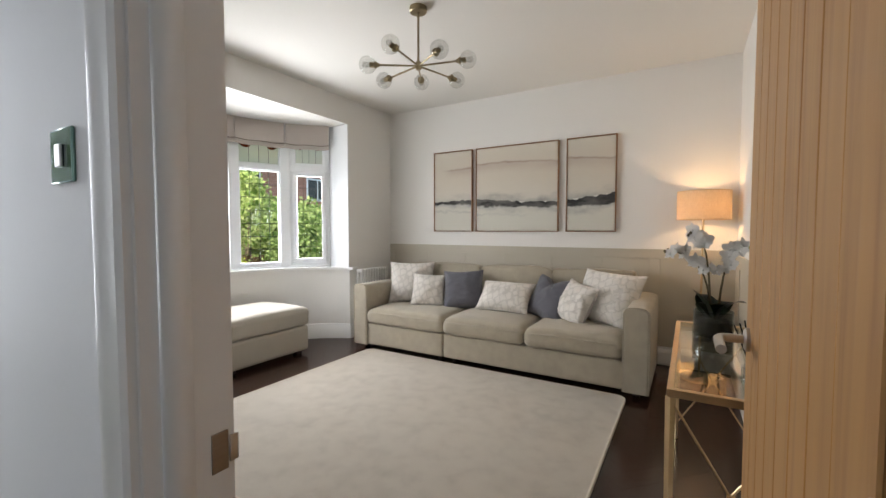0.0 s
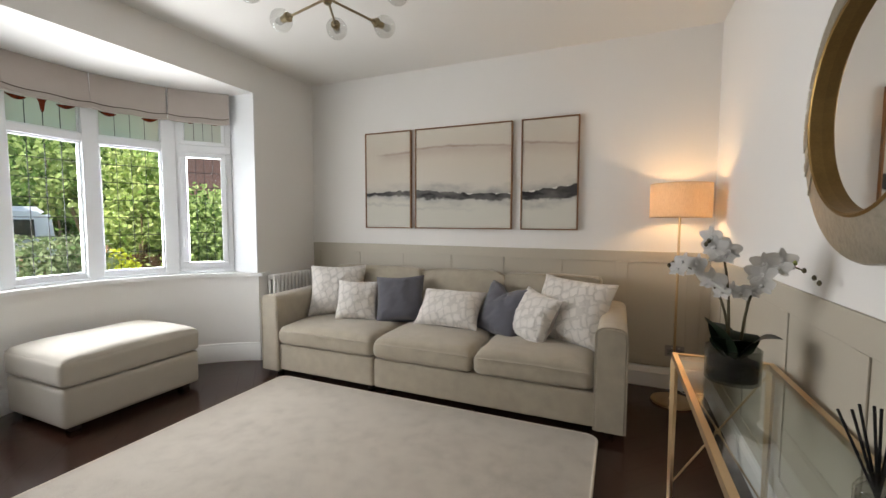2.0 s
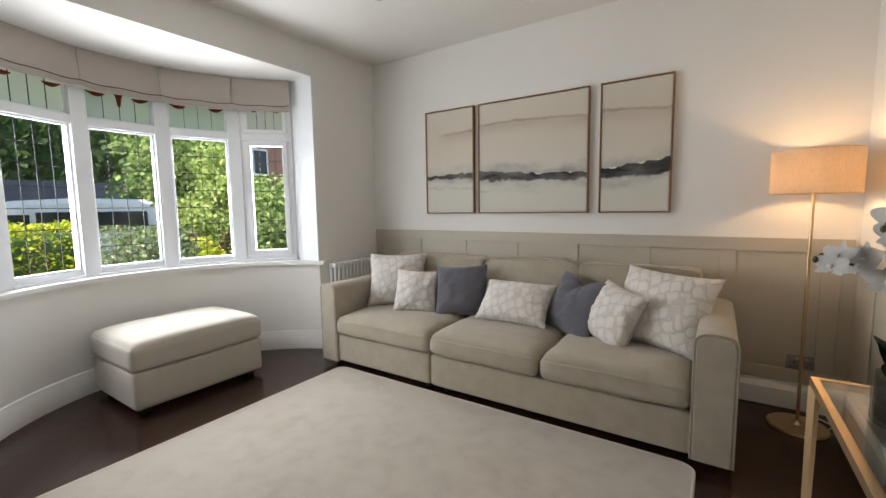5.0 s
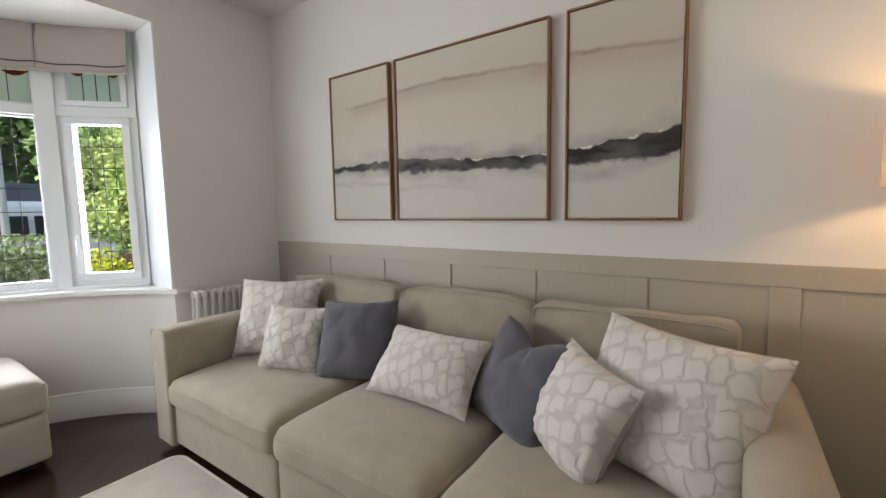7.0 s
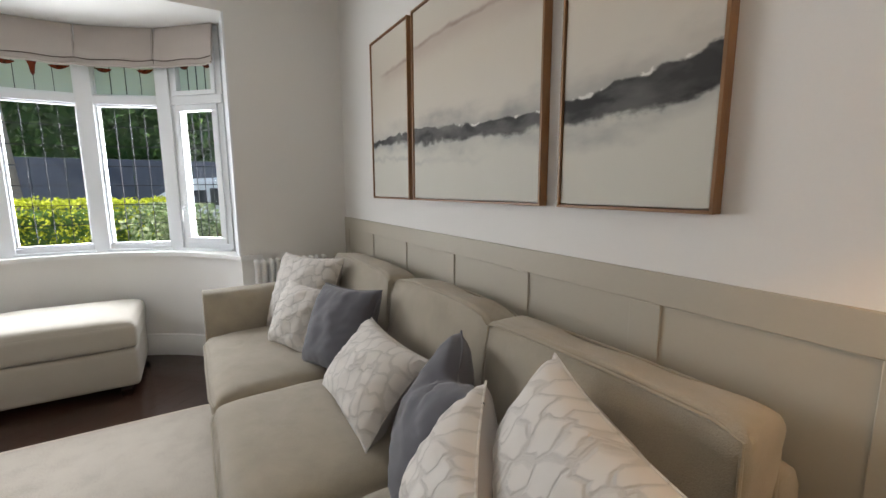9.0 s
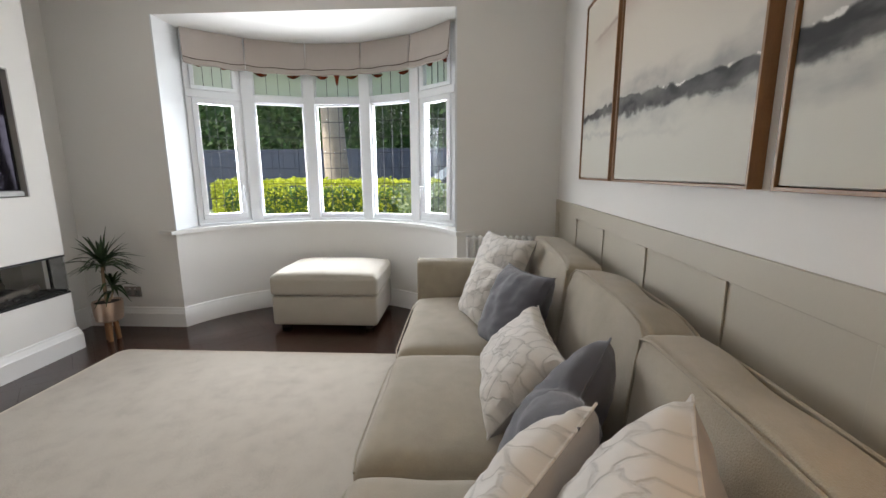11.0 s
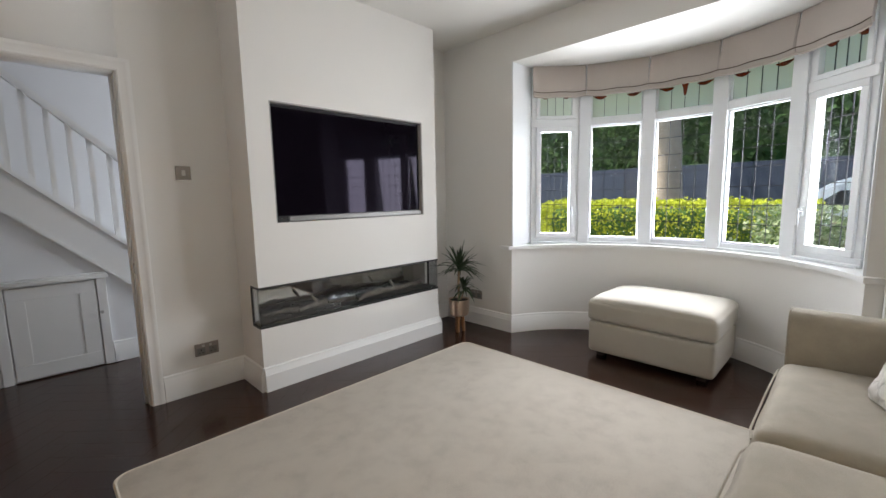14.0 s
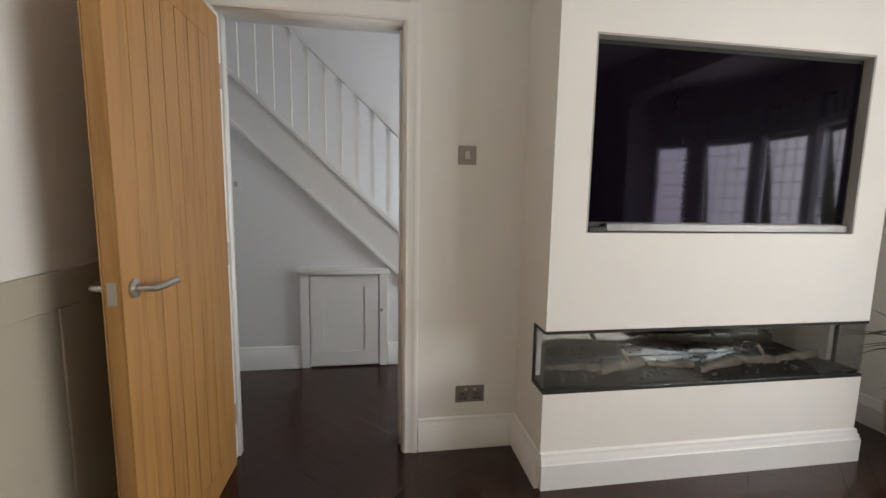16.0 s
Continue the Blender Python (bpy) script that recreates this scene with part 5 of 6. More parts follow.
# ---- orchid ----
PX, PY, PZ = 0.245, 2.72, CZ - 0.003
orch = thing("orchid", (PX, PY, PZ), "white artificial orchid in a smoky glass pot on the console", "potted plant")
pot = wpart("pot", lathe([(0.0, 0.0), (0.086, 0.0), (0.09, 0.006), (0.09, 0.125), (0.086, 0.128), (0.083, 0.125), (0.083, 0.012), (0.0, 0.012)], 40, (PX, PY, PZ)), VASEGLASS, orch, "smoky glass cylinder pot")
pot.visible_shadow = False
wpart("moss", lathe([(0.0, 0.0125), (0.0822, 0.0125), (0.0822, 0.075), (0.05, 0.088), (0.0, 0.092)], 28, (PX, PY, PZ)), SOIL, orch, "dark moss and soil")


def blade(base, tip, width, lift, n=8, fold=0.25, up=(0, 0, 1)):
    """A curved, folded leaf from base to tip."""
    base, tip = Vector(base), Vector(tip)
    d = tip - base
    side = d.cross(Vector(up)).normalized()
    if side.length < 0.1:
        side = Vector((1, 0, 0))
    nrm = side.cross(d).normalized()
    bm = bmesh.new()
    rows = []
    for k in range(n + 1):
        t = k / n
        w = width * math.sin(math.pi * (0.08 + 0.90 * t) ** 0.8) * 0.5 + 0.001
        c = base + d * t + Vector((0, 0, 1)) * lift * math.sin(math.pi * t)
        rows.append([bm.verts.new(c - side * w + nrm * w * fold), bm.verts.new(c), bm.verts.new(c + side * w + nrm * w * fold)])
    for a, b in zip(rows, rows[1:]):
        for i in (0, 1):
            bm.faces.new((a[i], a[i + 1], b[i + 1], b[i]))
    r = bmesh.ops.solidify(bm, geom=bm.faces[:], thickness=0.0015)
    return bm


for dx, dy, z, w, lift in ((-0.10, -0.02, 0.235, 0.115, 0.02), (0.13, -0.06, 0.185, 0.085, 0.035), (-0.03, -0.09, 0.17, 0.085, 0.03), (-0.07, 0.06, 0.2, 0.09, 0.03), (0.06, 0.08, 0.16, 0.08, 0.04)):
    wpart("leaf", blade((PX + dx * 0.12, PY + dy * 0.12, PZ + 0.085), (PX + dx, PY + dy, PZ + z), w * 1.65, lift, 10, 0.10), DLEAF, orch, "dark glossy leaf")


def bend(p0, p1, p2, n=10):
    p0, p1, p2 = Vector(p0), Vector(p1), Vector(p2)
    return [p0 * (1 - t) ** 2 + p1 * 2 * t * (1 - t) + p2 * t * t for t in [k / n for k in range(n + 1)]]


rnd = random.Random(11)


def flower(at, face, size):
    face = Vector(face).normalized()
    q = face.to_track_quat("Z", "Y").to_matrix().to_4x4()
    bm = bmesh.new()
    n = 8
    for ang, ln, wd in ((90, 0.9, 0.55), (210, 0.85, 0.5), (330, 0.85, 0.5), (20, 1.0, 0.95), (160, 1.0, 0.95)):
        ring_v = []
        ca, sa = math.cos(radians(ang)), math.sin(radians(ang))
        c = bm.verts.new((0, 0, 0))
        for k in range(n + 1):
            t = k / n
            u = ln * size * math.sin(math.pi * t) ** 0.5 * (0.35 + 0.65 * math.sin(math.pi * t))
            v = wd * size * 0.5 * math.cos(math.pi * t)
            cup = 0.12 * size * (u / size) ** 2 - 0.06 * size * rnd.random()
            ring_v.append(bm.verts.new((ca * u - sa * v, sa * u + ca * v, cup)))
        for k in range(n):
            bm.faces.new((c, ring_v[k], ring_v[k + 1]))
    bmesh.ops.solidify(bm, geom=bm.faces[:], thickness=0.0012)
    bm.transform(Matrix.Translation(at) @ q)
    fl = wpart("flower", bm, PETAL, orch, "white orchid bloom")
    ctr = lathe([(0.0, -0.001), (0.006, 0.002), (0.007, 0.008), (0.0, 0.012)], 8)
    ctr.transform(Matrix.Translation(-orch.location) @ Matrix.Translation(at) @ q)
    part("lip", ctr, PETAL, fl)


stems = [bend((PX - 0.015, PY, PZ + 0.08), (PX - 0.02, PY, PZ + 0.52), (PX - 0.10, PY - 0.10, PZ + 0.525)),
         bend((PX + 0.02, PY, PZ + 0.08), (PX + 0.03, PY, PZ + 0.52), (PX + 0.15, PY - 0.14, PZ + 0.435)),
         bend((PX - 0.01, PY + 0.01, PZ + 0.08), (PX - 0.02, PY, PZ + 0.42), (PX - 0.20, PY - 0.02, PZ + 0.425))]
for st in stems:
    wpart("stem", tube(st, 0.0058, 8, 0.0026), STEM, orch, "brown flower stem")
for st, ts in ((stems[0], (0.60, 0.66, 0.72, 0.78, 0.84, 0.90, 0.96)), (stems[2], (0.60, 0.67, 0.74, 0.81, 0.88, 0.94)), (stems[1], (0.48, 0.55, 0.61, 0.67, 0.73, 0.79))):
    for t in ts:
        p = st[min(10, int(t * 10))].lerp(st[min(10, int(t * 10) + 1)], t * 10 % 1)
        flower(p + Vector((rnd.uniform(-0.02, 0.02), -0.02 + rnd.uniform(-0.02, 0.02), rnd.uniform(-0.02, 0.02))), (rnd.uniform(-1.3, -0.4), -0.8, rnd.uniform(-0.2, 0.6)), rnd.uniform(0.046, 0.056))
for t in range(4):
    flower(Vector((PX - 0.05 + 0.03 * t, PY - 0.03, PZ + 0.33 + 0.012 * (t % 2))), (rnd.uniform(-1.2, -0.4), -0.8, 0.3), 0.042)
for st, off in ((stems[1], ((0.0, 0.0, 0.0), (0.02, -0.02, -0.02), (0.03, -0.03, -0.035), (-0.02, 0.015, 0.022))), (stems[0], ((-0.01, 0, 0), (-0.02, -0.01, -0.012))), (stems[2], ((-0.012, 0, 0.008), (-0.025, -0.01, 0.0)))):
    for i, o in enumerate(off):
        c = st[-1] + Vector(o)
        wpart("bud", lathe([(0, -0.009), (0.006, -0.004), (0.007, 0.002), (0.004, 0.008), (0, 0.011)], 10, c), BUD if i == 3 else STEM, orch)

# ---- reed diffuser ----
DX, DY = 0.335, 1.97
dif = thing("reed_diffuser", (DX, DY, PZ), "clear glass reed diffuser with black reeds on the console", "reed diffuser")
wpart("bottle", lathe([(0.0, 0.0), (0.034, 0.0), (0.038, 0.004), (0.038, 0.05), (0.03, 0.066), (0.016, 0.074), (0.016, 0.086), (0.02, 0.088), (0.02, 0.096), (0.013, 0.096), (0.013, 0.072), (0.033, 0.05), (0.033, 0.008), (0.0, 0.008)], 28, (DX, DY, PZ)), BULBGLASS, dif).visible_shadow = False
wpart("oil", lathe([(0.0, 0.0085), (0.0325, 0.0085), (0.0325, 0.03), (0.0, 0.03)], 24, (DX, DY, PZ)), TABLEGLASS, dif).visible_shadow = False
for dx, dy, dz in ((-0.06, 0.03, 0.20), (-0.045, 0.01, 0.21), (-0.03, 0.02, 0.22), (-0.02, -0.01, 0.23), (0.0, 0.01, 0.22), (0.015, -0.02, 0.225), (0.02, 0.01, 0.22), (0.10, -0.04, 0.17)):
    wpart("reed", rod(bmesh.new(), (DX - dx * 0.15, DY - dy * 0.15, PZ + 0.01), (DX + dx, DY + dy, PZ + dz), 0.0028, n=6), REED, dif)

# ---- round mirror ----
MY, MZ = 2.36, 1.62
CHAMP = mat("champagne_leaf", (0.46, 0.42, 0.34), 0.42, 0.85, var=0.25, scale=9, fine=70, bump=0.25, bump_scale=40)
mir = thing("mirror", (XE, MY, MZ), "large round mirror in a dished champagne and gold frame", "mirror")
rot = Matrix.Rotation(-math.pi / 2, 4, "Y")


def turned(profile, n=72):
    bm = lathe(profile, n)
    bm.transform(rot)
    return bm


part("frame", turned([(0.42, 0.0), (0.438, 0.004), (0.44, 0.03), (0.436, 0.036), (0.31, 0.066), (0.308, 0.062), (0.308, 0.0)]), CHAMP, mir, "champagne leaf frame with ribs")
part("inner_rim", turned([(0.3125, 0.0668), (0.305, 0.071), (0.300, 0.067), (0.299, 0.030), (0.307, 0.030)]), OLDGOLD, mir, "gold inner rim")
part("glass", turned([(0.0, 0.036), (0.2985, 0.036), (0.2985, 0.005), (0.0, 0.005)]), MIRROR, mir, "mirror glass")
for k in range(420):
    a = 2 * math.pi * k / 420
    if math.sin(a) < -0.3 + 0.25 * math.sin(k * 12.9898) or (k * 7) % 11 == 0:
        continue
    c, s = math.cos(a), math.sin(a)
    part("rib", rod(bmesh.new(), (-0.0395, 0.432 * c, 0.432 * s), (-0.0645, 0.322 * c, 0.322 * s), 0.0023, n=5), CHAMP, mir)

# ---- dracaena in its stand ----
QX, QY = -2.905, 1.04
dra = thing("potted_dracaena", (QX, QY, 0), "small spiky dracaena in a copper pot on a wooden foot", "potted plant")
for k in range(3):
    a = 2 * math.pi * k / 3 + 0.4
    wpart("leg", rod(bmesh.new(), (QX + 0.04 * math.cos(a), QY + 0.04 * math.sin(a), 0), (QX + 0.03 * math.cos(a), QY + 0.03 * math.sin(a), 0.165), 0.016, 0.02, 10), FRAMEWOOD, dra, "wooden leg")
wpart("pot", lathe([(0.0, 0.16), (0.074, 0.16), (0.088, 0.172), (0.095, 0.24), (0.098, 0.315), (0.092, 0.315), (0.0885, 0.29), (0.0, 0.29)], 36, (QX, QY, 0)), COPPER, dra, "rose gold metal pot")
wpart("soil", lathe([(0.0, 0.2905), (0.088, 0.2905), (0.088, 0.302), (0.0, 0.306)], 24, (QX, QY, 0)), SOIL, dra)
wpart("trunk", tube(bend((QX, QY, 0.295), (QX + 0.012, QY, 0.42), (QX - 0.005, QY, 0.60)), 0.013, 10, 0.010), BARK, dra)
wpart("side_shoot", tube(bend((QX, QY, 0.295), (QX - 0.03, QY + 0.03, 0.34), (QX - 0.03, QY + 0.03, 0.41)), 0.009, 8, 0.006), BARK, dra)
for (cx, cy, cz, n, ln) in ((QX - 0.005, QY, 0.60, 60, 0.28), (QX - 0.03, QY + 0.03, 0.41, 26, 0.17)):
    for k in range(n):
        a, e = rnd.uniform(0, 2 * math.pi), rnd.uniform(-0.35, 1.35)
        L = ln * rnd.uniform(0.75, 1.1)
        d = Vector((math.cos(a) * math.cos(e), math.sin(a) * math.cos(e), math.sin(e)))
        b0 = Vector((cx, cy, cz + rnd.uniform(-0.03, 0.03)))
        wpart("leaf", blade(b0, b0 + d * L + Vector((0, 0, -0.05 * math.cos(e))), 0.022, 0.035 * math.cos(e), 6, 0.3), LEAF, dra)


# ---- switches and sockets ----
# polished chrome; the dark green it reflects is put into its colour
REFLECTCHROME = mat("chrome_with_green_reflection", (0.16, 0.25, 0.21), 0.12, 1.0, var=0.1, scale=12, fine=200, bump=0.02)


def plate(name, label, m, w, h, kind, face=BRUSHED):
    ob = tagged(mesh_ob(name, bx(-w / 2, w / 2, 0, 0.006, -h / 2, h / 2, 0.002), face), label, kind)
    ob.matrix_basis = m
    if "switch" in name:
        part("rocker", bx(-0.011, 0.011, 0.0062, 0.011, -0.018, 0.018, 0.002), CHROME, ob)
    else:
        for sx in (-1, 1):
            s = part("outlet", bx(sx * 0.036 - 0.024, sx * 0.036 + 0.024, 0.0062, 0.0072, -0.033, 0.012, 0.001), TVGREY, ob, "dark grey socket insert")
            for px, pz, pw, ph in ((0, -0.002, 0.0025, 0.006), (-0.011, -0.022, 0.005, 0.002), (0.011, -0.022, 0.005, 0.002)):
                part("pin_slot", bx(sx * 0.036 + px - pw, sx * 0.036 + px + pw, 0.0074, 0.0078, pz - ph, pz + ph), BLACK, s)
            part("rocker", bx(sx * 0.022 - 0.008, sx * 0.022 + 0.008, 0.0062, 0.0085, 0.018, 0.032, 0.001), CHROME, ob)
    return ob


DSC, SSC = "brushed metal double socket on the wall", "brushed metal light switch on the wall"
plate("light_switch", SSC, pose(-0.82, YS, 1.46), 0.086, 0.086, "switch")
plate("wall_socket", DSC, pose(-0.862, YS, 0.285), 0.146, 0.086, "socket")
plate("wall_socket", DSC, pose(XW, 1.0, 0.30, 0, 0, -90), 0.146, 0.086, "socket")
plate("wall_socket", DSC, pose(0.263, YN - 0.006, 0.30, 0, 0, 180), 0.146, 0.086, "socket")
plate("light_switch", "polished metal light switch on the hall wall", pose(-0.735, 0.462, 1.36, 0, 0, 180), 0.086, 0.086, "switch", REFLECTCHROME)
plate("light_switch", "white hall thermostat switch plate", pose(0.557, SY, 1.33), 0.07, 0.09, "switch", GLOSS)

# ---- outside ----
GZ = -0.35
ASPH = mat("asphalt", (0.055, 0.055, 0.06), 0.9, var=0.25, scale=2, fine=120, bump=0.3)
LAWN = mat("lawn_soil", (0.06, 0.08, 0.03), 0.95, var=0.4, scale=3, fine=60, bump=0.5)
PAVE = mat("paving_concrete", (0.30, 0.28, 0.25), 0.9, var=0.15, scale=2, fine=70, bump=0.2)
NAVY = mat("dark_blue_fence_paint", (0.045, 0.055, 0.085), 0.7, var=0.2, scale=2, fine=40, bump=0.1, rand=0.2)
PICKET = mat("weathered_brown_fence", (0.16, 0.085, 0.05), 0.8, var=0.3, scale=6, fine=80, bump=0.2, rand=0.3)
TRUNK = mat("pale_bark", (0.36, 0.29, 0.23), 0.9, var=0.25, scale=6, fine=40, bump=0.5, bump_scale=25)
VANW = mat("white_van_paint", (0.78, 0.79, 0.80), 0.25, var=0.02, scale=2, bump=0.0, coat=0.5)
VANGL = mat("dark_van_glass", (0.02, 0.025, 0.03), 0.08, var=0.05, bump=0.0)
TYRE = mat("tyre_rubber", (0.02, 0.02, 0.02), 0.85, var=0.2, bump=0.1)
BRICK = mat("red_brick", (0.38, 0.20, 0.15), 0.9, var=0.25, scale=4, fine=50, bump=0.2)
TILE = mat("red_roof_tile", (0.36, 0.17, 0.12), 0.85, var=0.25, scale=4, fine=40, bump=0.3)
POSTG = mat("pale_grey_steel", (0.55, 0.56, 0.57), 0.5, 0.2, var=0.05, bump=0.02)

structure("ground", bx(-400, 400, -400, 400, GZ - 0.3, GZ), LAWN, "planted garden ground before the house", "ground")
structure("pavement", bx(-10.6, -8.4, -60, 60, GZ + 0.004, GZ + 0.02), PAVE, "grey concrete pavement beside the road", "pavement")
structure("road", bx(-16.8, -10.75, -60, 60, GZ + 0.004, GZ + 0.008), ASPH, "dark asphalt road outside", "road")
structure("kerb", bx(-10.75, -10.6, -60, 60, GZ + 0.004, GZ + 0.10, 0.01), PAVE, "pale concrete kerb", "kerb")


def leaves(n, size, place, seed):
    """n separate pointed leaves; place gives each one's spot and outward way."""
    rs = np.random.RandomState(seed)
    verts, faces = [], []
    for i in range(n):
        p, out = place(rs)
        d = Vector(rs.normal(size=3)) + Vector(out) * 0.9
        d.normalize()
        s = d.cross(Vector(rs.normal(size=3))).normalized()
        L = size * rs.uniform(0.6, 1.3)
        p = Vector(p)
        k = len(verts)
        verts += [p - d * L * 0.5, p + s * L * 0.32, p + d * L * 0.5, p - s * L * 0.32]
        faces.append((k, k + 1, k + 2, k + 3))
    me = bpy.data.meshes.new("leaves")
    me.from_pydata([tuple(v) for v in verts], [], faces)
    return me


def leaf_part(name, me, material, parent):
    me.materials.append(material)
    ob = new(name, me)
    ob.parent = parent
    tagged(ob, kind="stuff")
    return ob


def hedge(x0, x1, y0, y1, top, material, n, size, label, seed):
    ob = thing("hedge", ((x0 + x1) / 2, (y0 + y1) / 2, GZ), label, "hedge")
    hx, hy, hz = (x1 - x0) / 2, (y1 - y0) / 2, top - GZ

    def place(rs):
        f = rs.randint(3)
        u, v, w = rs.uniform(-1, 1), rs.uniform(-1, 1), rs.uniform(0.1, 1)
        wob = 0.07 * noise.noise(Vector((u * hx * 4, v * hy * 2.5, seed)))
        if f == 0:
            return (u * hx, v * hy, hz + wob + rs.normal() * 0.025), (0, 0, 1)
        if f == 1:
            return (hx + wob + rs.normal() * 0.04, v * hy, w * hz), (1, 0, 0.3)
        return (u * hx, math.copysign(hy, v) + wob, w * hz), (0, math.copysign(1, v), 0.3)

    leaf_part("foliage", leaves(n, size, place, seed), material, ob)
    part("inner_growth", soft_box(-hx + 0.1, hx - 0.1, -hy + 0.1, hy - 0.1, 0, hz - 0.09, 0.15), TREE, ob)
    return ob


def shrub(x, y, r, h, material, n, size, label, seed, name="shrub", category="shrub"):
    ob = thing(name, (x, y, GZ), label, category)
    rs0 = np.random.RandomState(seed + 500)
    lumps = [(rs0.uniform(-0.55, 0.55) * r, rs0.uniform(-0.55, 0.55) * r, rs0.uniform(0.35, 0.85) * h, rs0.uniform(0.32, 0.6) * r) for _ in range(14)]

    def place(rs):
        a, b, c, q = lumps[rs.randint(len(lumps))]
        d = rs.normal(size=3)
        d /= np.linalg.norm(d)
        k = q * rs.uniform(0.55, 1.08)
        z = c + d[2] * k * min(1.3, h / (2 * r) + 0.2)
        return (a + d[0] * k, b + d[1] * k, min(max(0.03, z), h)), d

    leaf_part("foliage", leaves(n, size, place, seed), material, ob)
    for i in range(5):
        a, b, c, q = lumps[i]
        part("branch", tube(bend((a * 0.1, b * 0.1, 0), (a * 0.3, b * 0.3, c * 0.6), (a, b, c)), 0.02 + 0.012 * r, 7, 0.008), BARK, ob)
    return ob


hedge(-8.0, -7.25, -0.75, 3.3, 1.10, HEDGE, 16000, 0.055, "clipped golden green privet hedge in the front garden", 3)
shrub(-5.75, 3.2, 0.75, 1.46, VARIEG, 7000, 0.06, "pale variegated shrub below the bay window", 7)
shrub(-6.3, 4.15, 0.5, 1.25, HEDGE, 3500, 0.06, "bright yellow green shrub in the garden", 9)
shrub(-6.9, 4.95, 0.8, 2.75, LIME, 6000, 0.09, "feathery light green garden shrub", 31)
shrub(-7.6, 6.1, 1.1, 2.3, SHRUB, 8000, 0.10, "rounded light green garden shrub", 13)
shrub(-5.9, 5.5, 0.8, 1.95, SHRUB, 6000, 0.085, "feathery green garden shrub", 17)
shrub(-9.5, 5.7, 1.15, 3.6, SHRUB, 6000, 0.13, "tall open light green garden shrub", 37)
shrub(-14.6, 7.5, 1.7, 4.8, DEEP, 8000, 0.17, "large dark green roadside shrub", 39)
shrub(-8.8, 7.8, 1.4, 2.2, LIME, 6000, 0.12, "spreading lime green garden shrub", 19)
shrub(-5.2, 7.4, 1.0, 2.0, DEEP, 6000, 0.095, "leafy dark green garden shrub", 23)

fence = thing("picket_fence", (-6.6, 4.5, GZ), "low weathered brown wooden garden fence", "fence")
for k in range(16):
    y = 3.55 + k * 0.13
    wpart("board", bx(-6.62, -6.60, y, y + 0.115, GZ, 0.78 + 0.02 * math.sin(k * 1.7), 0.004, 1), PICKET, fence)
for z in (0.0, 0.55):
    wpart("fence_rail", bx(-6.599, -6.56, 3.5, 5.7, z, z + 0.07), PICKET, fence)
for y in (3.45, 5.7):
    wpart("post", bx(-6.66, -6.56, y - 0.05, y + 0.05, GZ, 0.9, 0.008), PICKET, fence)

navy = thing("boundary_fence", (-18.5, 0, GZ), "long dark blue timber fence across the road", "fence")
for k in range(39):
    y = -27 + k * 0.9
    wpart("panel", bx(-18.52, -18.48, y, y + 0.885, GZ, 2.32, 0.004, 1), NAVY, navy)


def tree(x, y, h, r, n, size, seed, label, trunk_mat=None, trunk_r=0.22):
    ob = thing("tree", (x, y, GZ), label, "tree")
    rs0 = np.random.RandomState(seed + 90)
    lumps = []
    for _ in range(22):
        a, q = rs0.uniform(0, 2 * math.pi), rs0.uniform(0.1, 0.85) * r
        lumps.append((q * math.cos(a), q * math.sin(a), rs0.uniform(0.32, 0.92) * h, rs0.uniform(0.25, 0.5) * r))

    def place(rs):
        a, b, c, q = lumps[rs.randint(len(lumps))]
        d = rs.normal(size=3)
        d /= np.linalg.norm(d)
        k = q * rs.uniform(0.5, 1.1)
        return (a + d[0] * k, b + d[1] * k, c + d[2] * k * 0.8), d

    leaf_part("crown", leaves(n, size, place, seed), TREE, ob)
    t = part("trunk", tube(bend((0, 0, 0), (0.1, 0.05, h * 0.3), (0.0, 0.1, h * 0.75)), trunk_r, 12, trunk_r * 0.35), trunk_mat or BARK, ob)
    for i in range(6):
        a, b, c, q = lumps[i]
        part("limb", tube(bend((0.05, 0.05, h * 0.3), (a * 0.4, b * 0.4, c * 0.7), (a, b, c)), trunk_r * 0.4, 8, 0.03), trunk_mat or BARK, t)
    return ob


for k, (x, y) in enumerate(((-22, -16), (-23, -9.5), (-21.5, -4), (-23.5, 2), (-22, 8), (-27, -13), (-28, -1), (-28, 10))):
    tree(x, y, 8.5 + (k * 37 % 5) * 0.6, 3.6, 9000, 0.34, 40 + k, "large dark green tree behind the fence")

back_hedge = hedge(-21.0, -19.4, -26, 8.2, 5.6, TREE, 30000, 0.34, "tall dark green tree belt behind the fence", 61)

near = thing("street_tree", (-11.9, 0.17, GZ), "tall street tree with a thick pale trunk", "tree")
part("trunk", tube([(0, 0, 0), (0.0, -0.02, 0.5), (0.02, -0.05, 1.6), (0.0, -0.12, 3.2), (0.05, -0.2, 6.0)], 0.42, 20, 0.26), TRUNK, near)


def crown_place(rs):
    d = rs.normal(size=3)
    d /= np.linalg.norm(d)
    k = rs.uniform(0.5, 1.05)
    return (d[0] * 2.6 * k, d[1] * 2.8 * k, 7.2 + d[2] * 1.9 * k), d


leaf_part("crown", leaves(7000, 0.3, crown_place, 77), TREE, near)

post = thing("street_lamp", (-11.2, 4.3, GZ), "pale grey street lamp post by the road", "street lamp")
part("base", lathe([(0, 0), (0.11, 0), (0.11, 1.0), (0.075, 1.06), (0, 1.06)], 20), POSTG, post)
part("pole", rod(bmesh.new(), (0, 0, 1.05), (0, 0, 6.5), 0.065, 0.045, 16), POSTG, post)
part("lantern", bx(-0.7, 0.05, -0.12, 0.12, 6.45, 6.58, 0.03), POSTG, post)

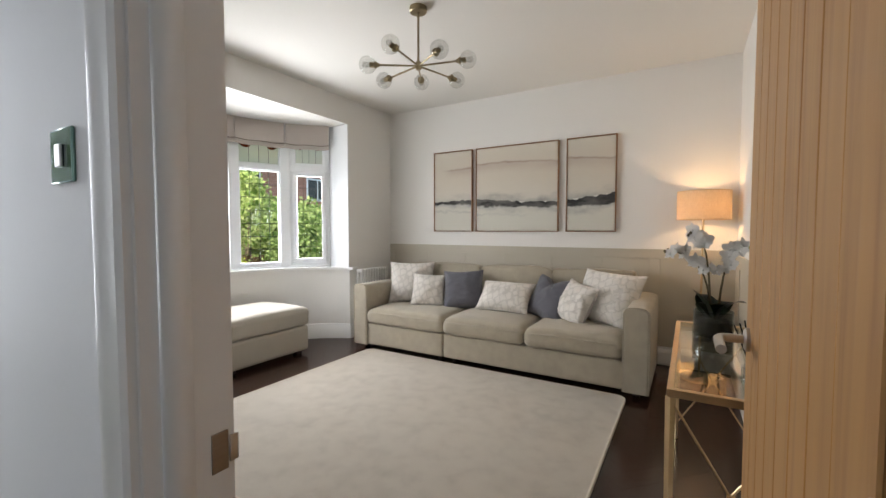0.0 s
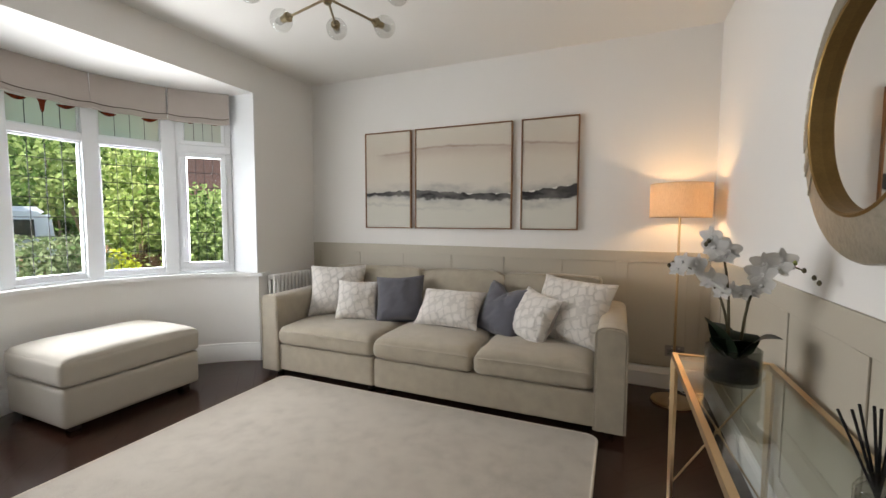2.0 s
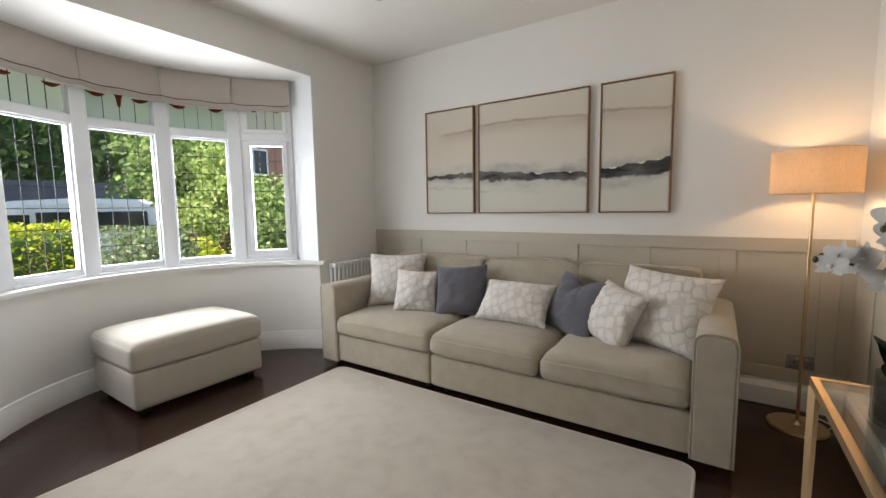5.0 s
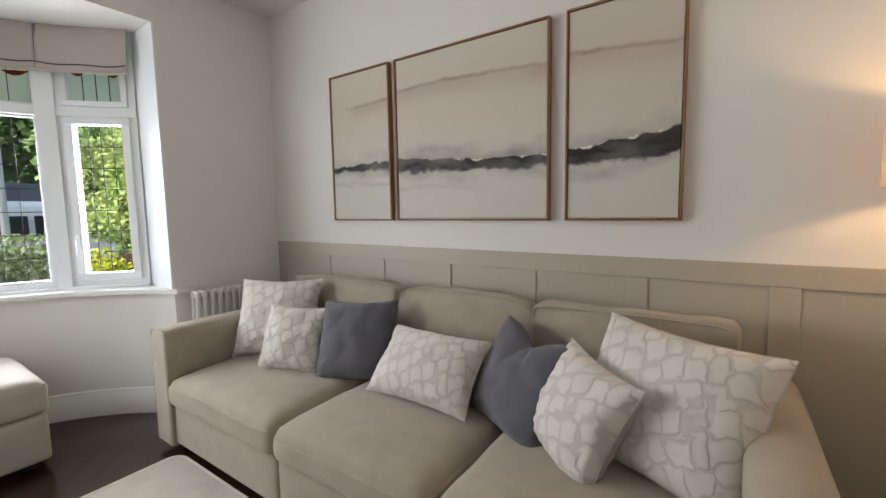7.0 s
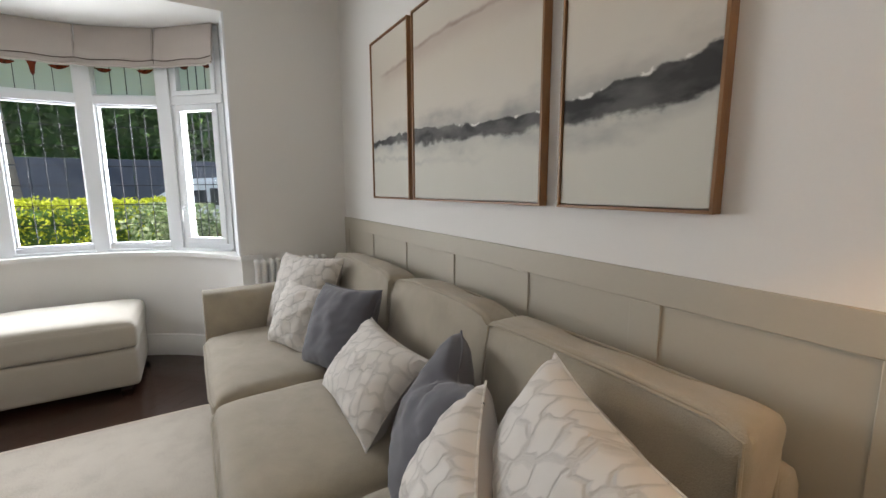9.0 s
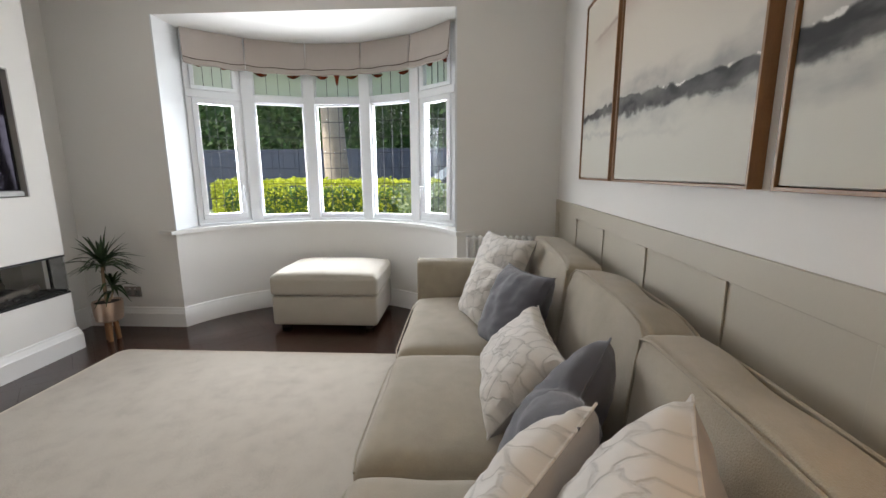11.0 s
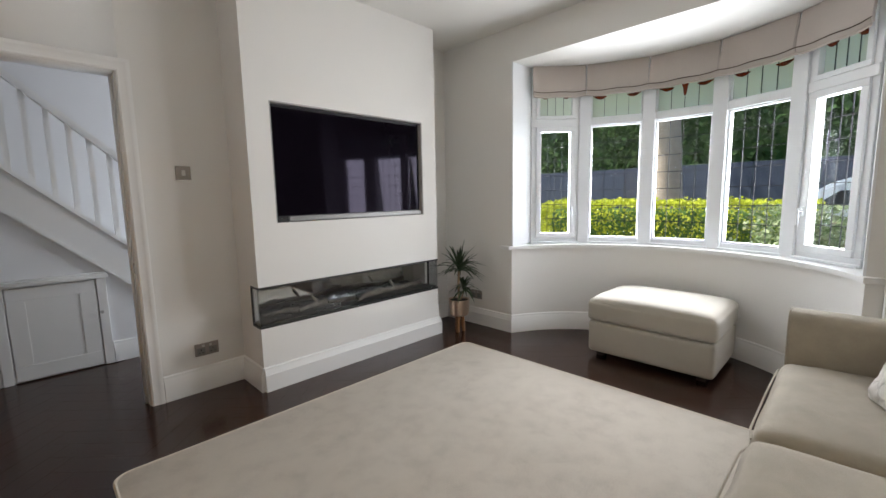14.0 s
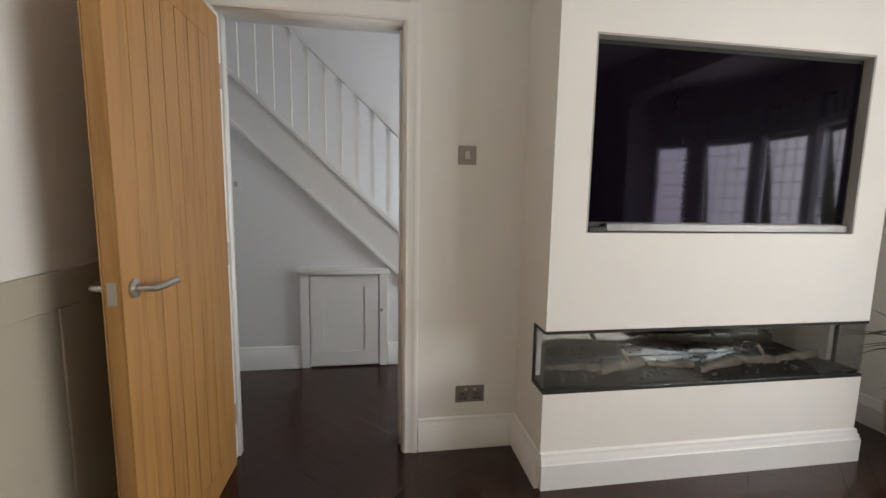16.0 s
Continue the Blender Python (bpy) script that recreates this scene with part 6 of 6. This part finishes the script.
# parked van
van = thing("van", (-13.6, 3.95, GZ), "white parked van by the kerb across the road", "van")
bm = bmesh.new()
side = [(-2.45, 0.35), (-2.4, 0.95), (-2.2, 1.08), (-1.55, 1.22), (-0.75, 1.78), (-0.4, 1.9), (0.6, 1.97), (2.2, 1.95), (2.45, 1.75), (2.5, 0.9), (2.48, 0.35)]
rows = []
for xx, k in ((-0.92, 0.93), (-0.86, 1.0), (0.86, 1.0), (0.92, 0.93)):
    rows.append([bm.verts.new((xx * (1 - 0.10 * max(0, z - 1.1)), y, 0.35 + (z - 0.35) * (k if z > 0.5 else 1))) for y, z in side])
for a, b in zip(rows, rows[1:]):
    for i in range(len(side)):
        j = (i + 1) % len(side)
        bm.faces.new((a[i], a[j], b[j], b[i]))
bm.faces.new(rows[0])
bm.faces.new(rows[-1])
bmesh.ops.recalc_face_normals(bm, faces=bm.faces)
body = part("body", bm, VANW, van)
for y0, y1, z0, z1 in ((-0.95, -0.15, 1.2, 1.6), (-0.05, 0.95, 1.2, 1.65), (1.05, 2.1, 1.2, 1.65)):
    w = bmesh.new()
    slant = 0.35 if y0 < -0.9 else 0.0
    vs = [w.verts.new((xx - 0.06 * (z - z0), y, z)) for xx in (0.925, 0.90) for y, z in ((y0 - slant * 0.5, z0), (y1, z0), (y1, z1), (y0 + slant, z1))]
    for f in ((0, 1, 2, 3), (7, 6, 5, 4), (0, 4, 5, 1), (1, 5, 6, 2), (2, 6, 7, 3), (3, 7, 4, 0)):
        w.faces.new([vs[i] for i in f])
    bmesh.ops.recalc_face_normals(w, faces=w.faces)
    part("side_window", w, VANGL, body)
for y in (-1.55, 1.6):
    for x in (-0.8, 0.8):
        wh = part("wheel", rod(bmesh.new(), (x - 0.1, y, 0.33), (x + 0.1, y, 0.33), 0.33, n=28), TYRE, van)
        part("rim", rod(bmesh.new(), (x + 0.101 * (1 if x > 0 else -1), y, 0.33), (x + 0.112 * (1 if x > 0 else -1), y, 0.33), 0.2, n=20), POSTG, wh)
part("headlight", soft_box(0.6, 0.9, -2.46, -2.25, 0.85, 1.05, 0.06), POSTG, body)
part("mirror", soft_box(0.93, 1.13, -1.0, -0.88, 1.2, 1.42, 0.04), VANGL, body)

# brick house along the road
hs = thing("house", (-23, 15.5, GZ), "red brick semi-detached house with a tiled roof", "house")
part("wall", bx(-4, 4, -4.5, 4.5, 0, 5.2), BRICK, hs)
bm = bmesh.new()
v = [bm.verts.new(p) for p in ((-4.4, -4.9, 5.1), (4.4, -4.9, 5.1), (4.4, 4.9, 5.1), (-4.4, 4.9, 5.1), (0, -2.2, 8.0), (0, 2.2, 8.0))]
for f in ((0, 1, 4), (1, 2, 5, 4), (2, 3, 5), (3, 0, 4, 5), (3, 2, 1, 0)):
    bm.faces.new([v[i] for i in f])
bmesh.ops.recalc_face_normals(bm, faces=bm.faces)
roof = part("roof", bm, TILE, hs)
part("chimney", bx(-0.5, 0.5, -0.4, 0.4, 7.4, 9.0, 0.02), BRICK, roof)
for y in (-2.4, 2.2):
    for z in (0.9, 3.3):
        w = part("window", bx(4.005, 4.06, y - 0.8, y + 0.8, z, z + 1.3, 0.01), UPVC, hs)
        for k in (-1, 1):
            part("pane", bx(4.062, 4.075, y + k * 0.37 - 0.33, y + k * 0.37 + 0.33, z + 0.1, z + 1.2), VANGL, w)

# unseen roof slab and upper wall, added to keep the sun off the bay
structure("sun_block_roof", bx(-4.75, 2.0, -1.6, 5.0, 4.75, 4.9), TILE, "unseen roof slab added above the room to block the sun", "roof")
structure("sun_block_wall", bx(-3.62, 0.7, 0.3, 4.7, 2.92, 4.74), BRICK, "unseen upper wall block added to keep the sun out", "wall")

# ---- herringbone parquet: blocks laid at 45 degrees, left out under the rug ----
BW, BL = 0.12, 0.48
block_bm = bx(0.0003, BL - 0.0003, 0.0003, BW - 0.0003, -0.0058, 0.0, 0.0004, 1)
block_me = bpy.data.meshes.new("parquet_block")
block_bm.to_mesh(block_me)
block_bm.free()
block_me.materials.append(FLOOR)
floor_ob = bpy.data.objects["floor"]
LAY = Matrix.Translation((-1.4, 2.2, 0)) @ Matrix.Rotation(radians(45), 4, "Z")


def floor_shows(x, y):
    if RX0 + 0.3 < x < RX1 - 0.3 and RY0 + 0.3 < y < RY1 - 0.05:
        return False
    room = XW - 0.2 < x < XE + 0.15 and YS - 0.2 < y < 4.3
    bay_floor = x <= XW and math.hypot(x - CX, y - BAYC) < R + 0.22
    hall = -1.35 < x < 1.0 and SY - 0.1 < y <= YS
    return room or bay_floor or hall


for c in range(-60, 61):
    for r in range(-60, 61):
        for turn, on in ((0, (c - r) % 8 == 0), (90, (r - c - 1) % 8 == 0)):
            if not on:
                continue
            m = LAY @ Matrix.Translation((c * BW + (BW if turn else 0), r * BW, 0)) @ Matrix.Rotation(radians(turn), 4, "Z")
            mid = m @ Vector((BL / 2, BW / 2, 0))
            if floor_shows(mid.x, mid.y):
                o = new("parquet_block", block_me)
                o.parent = floor_ob
                o.matrix_basis = m
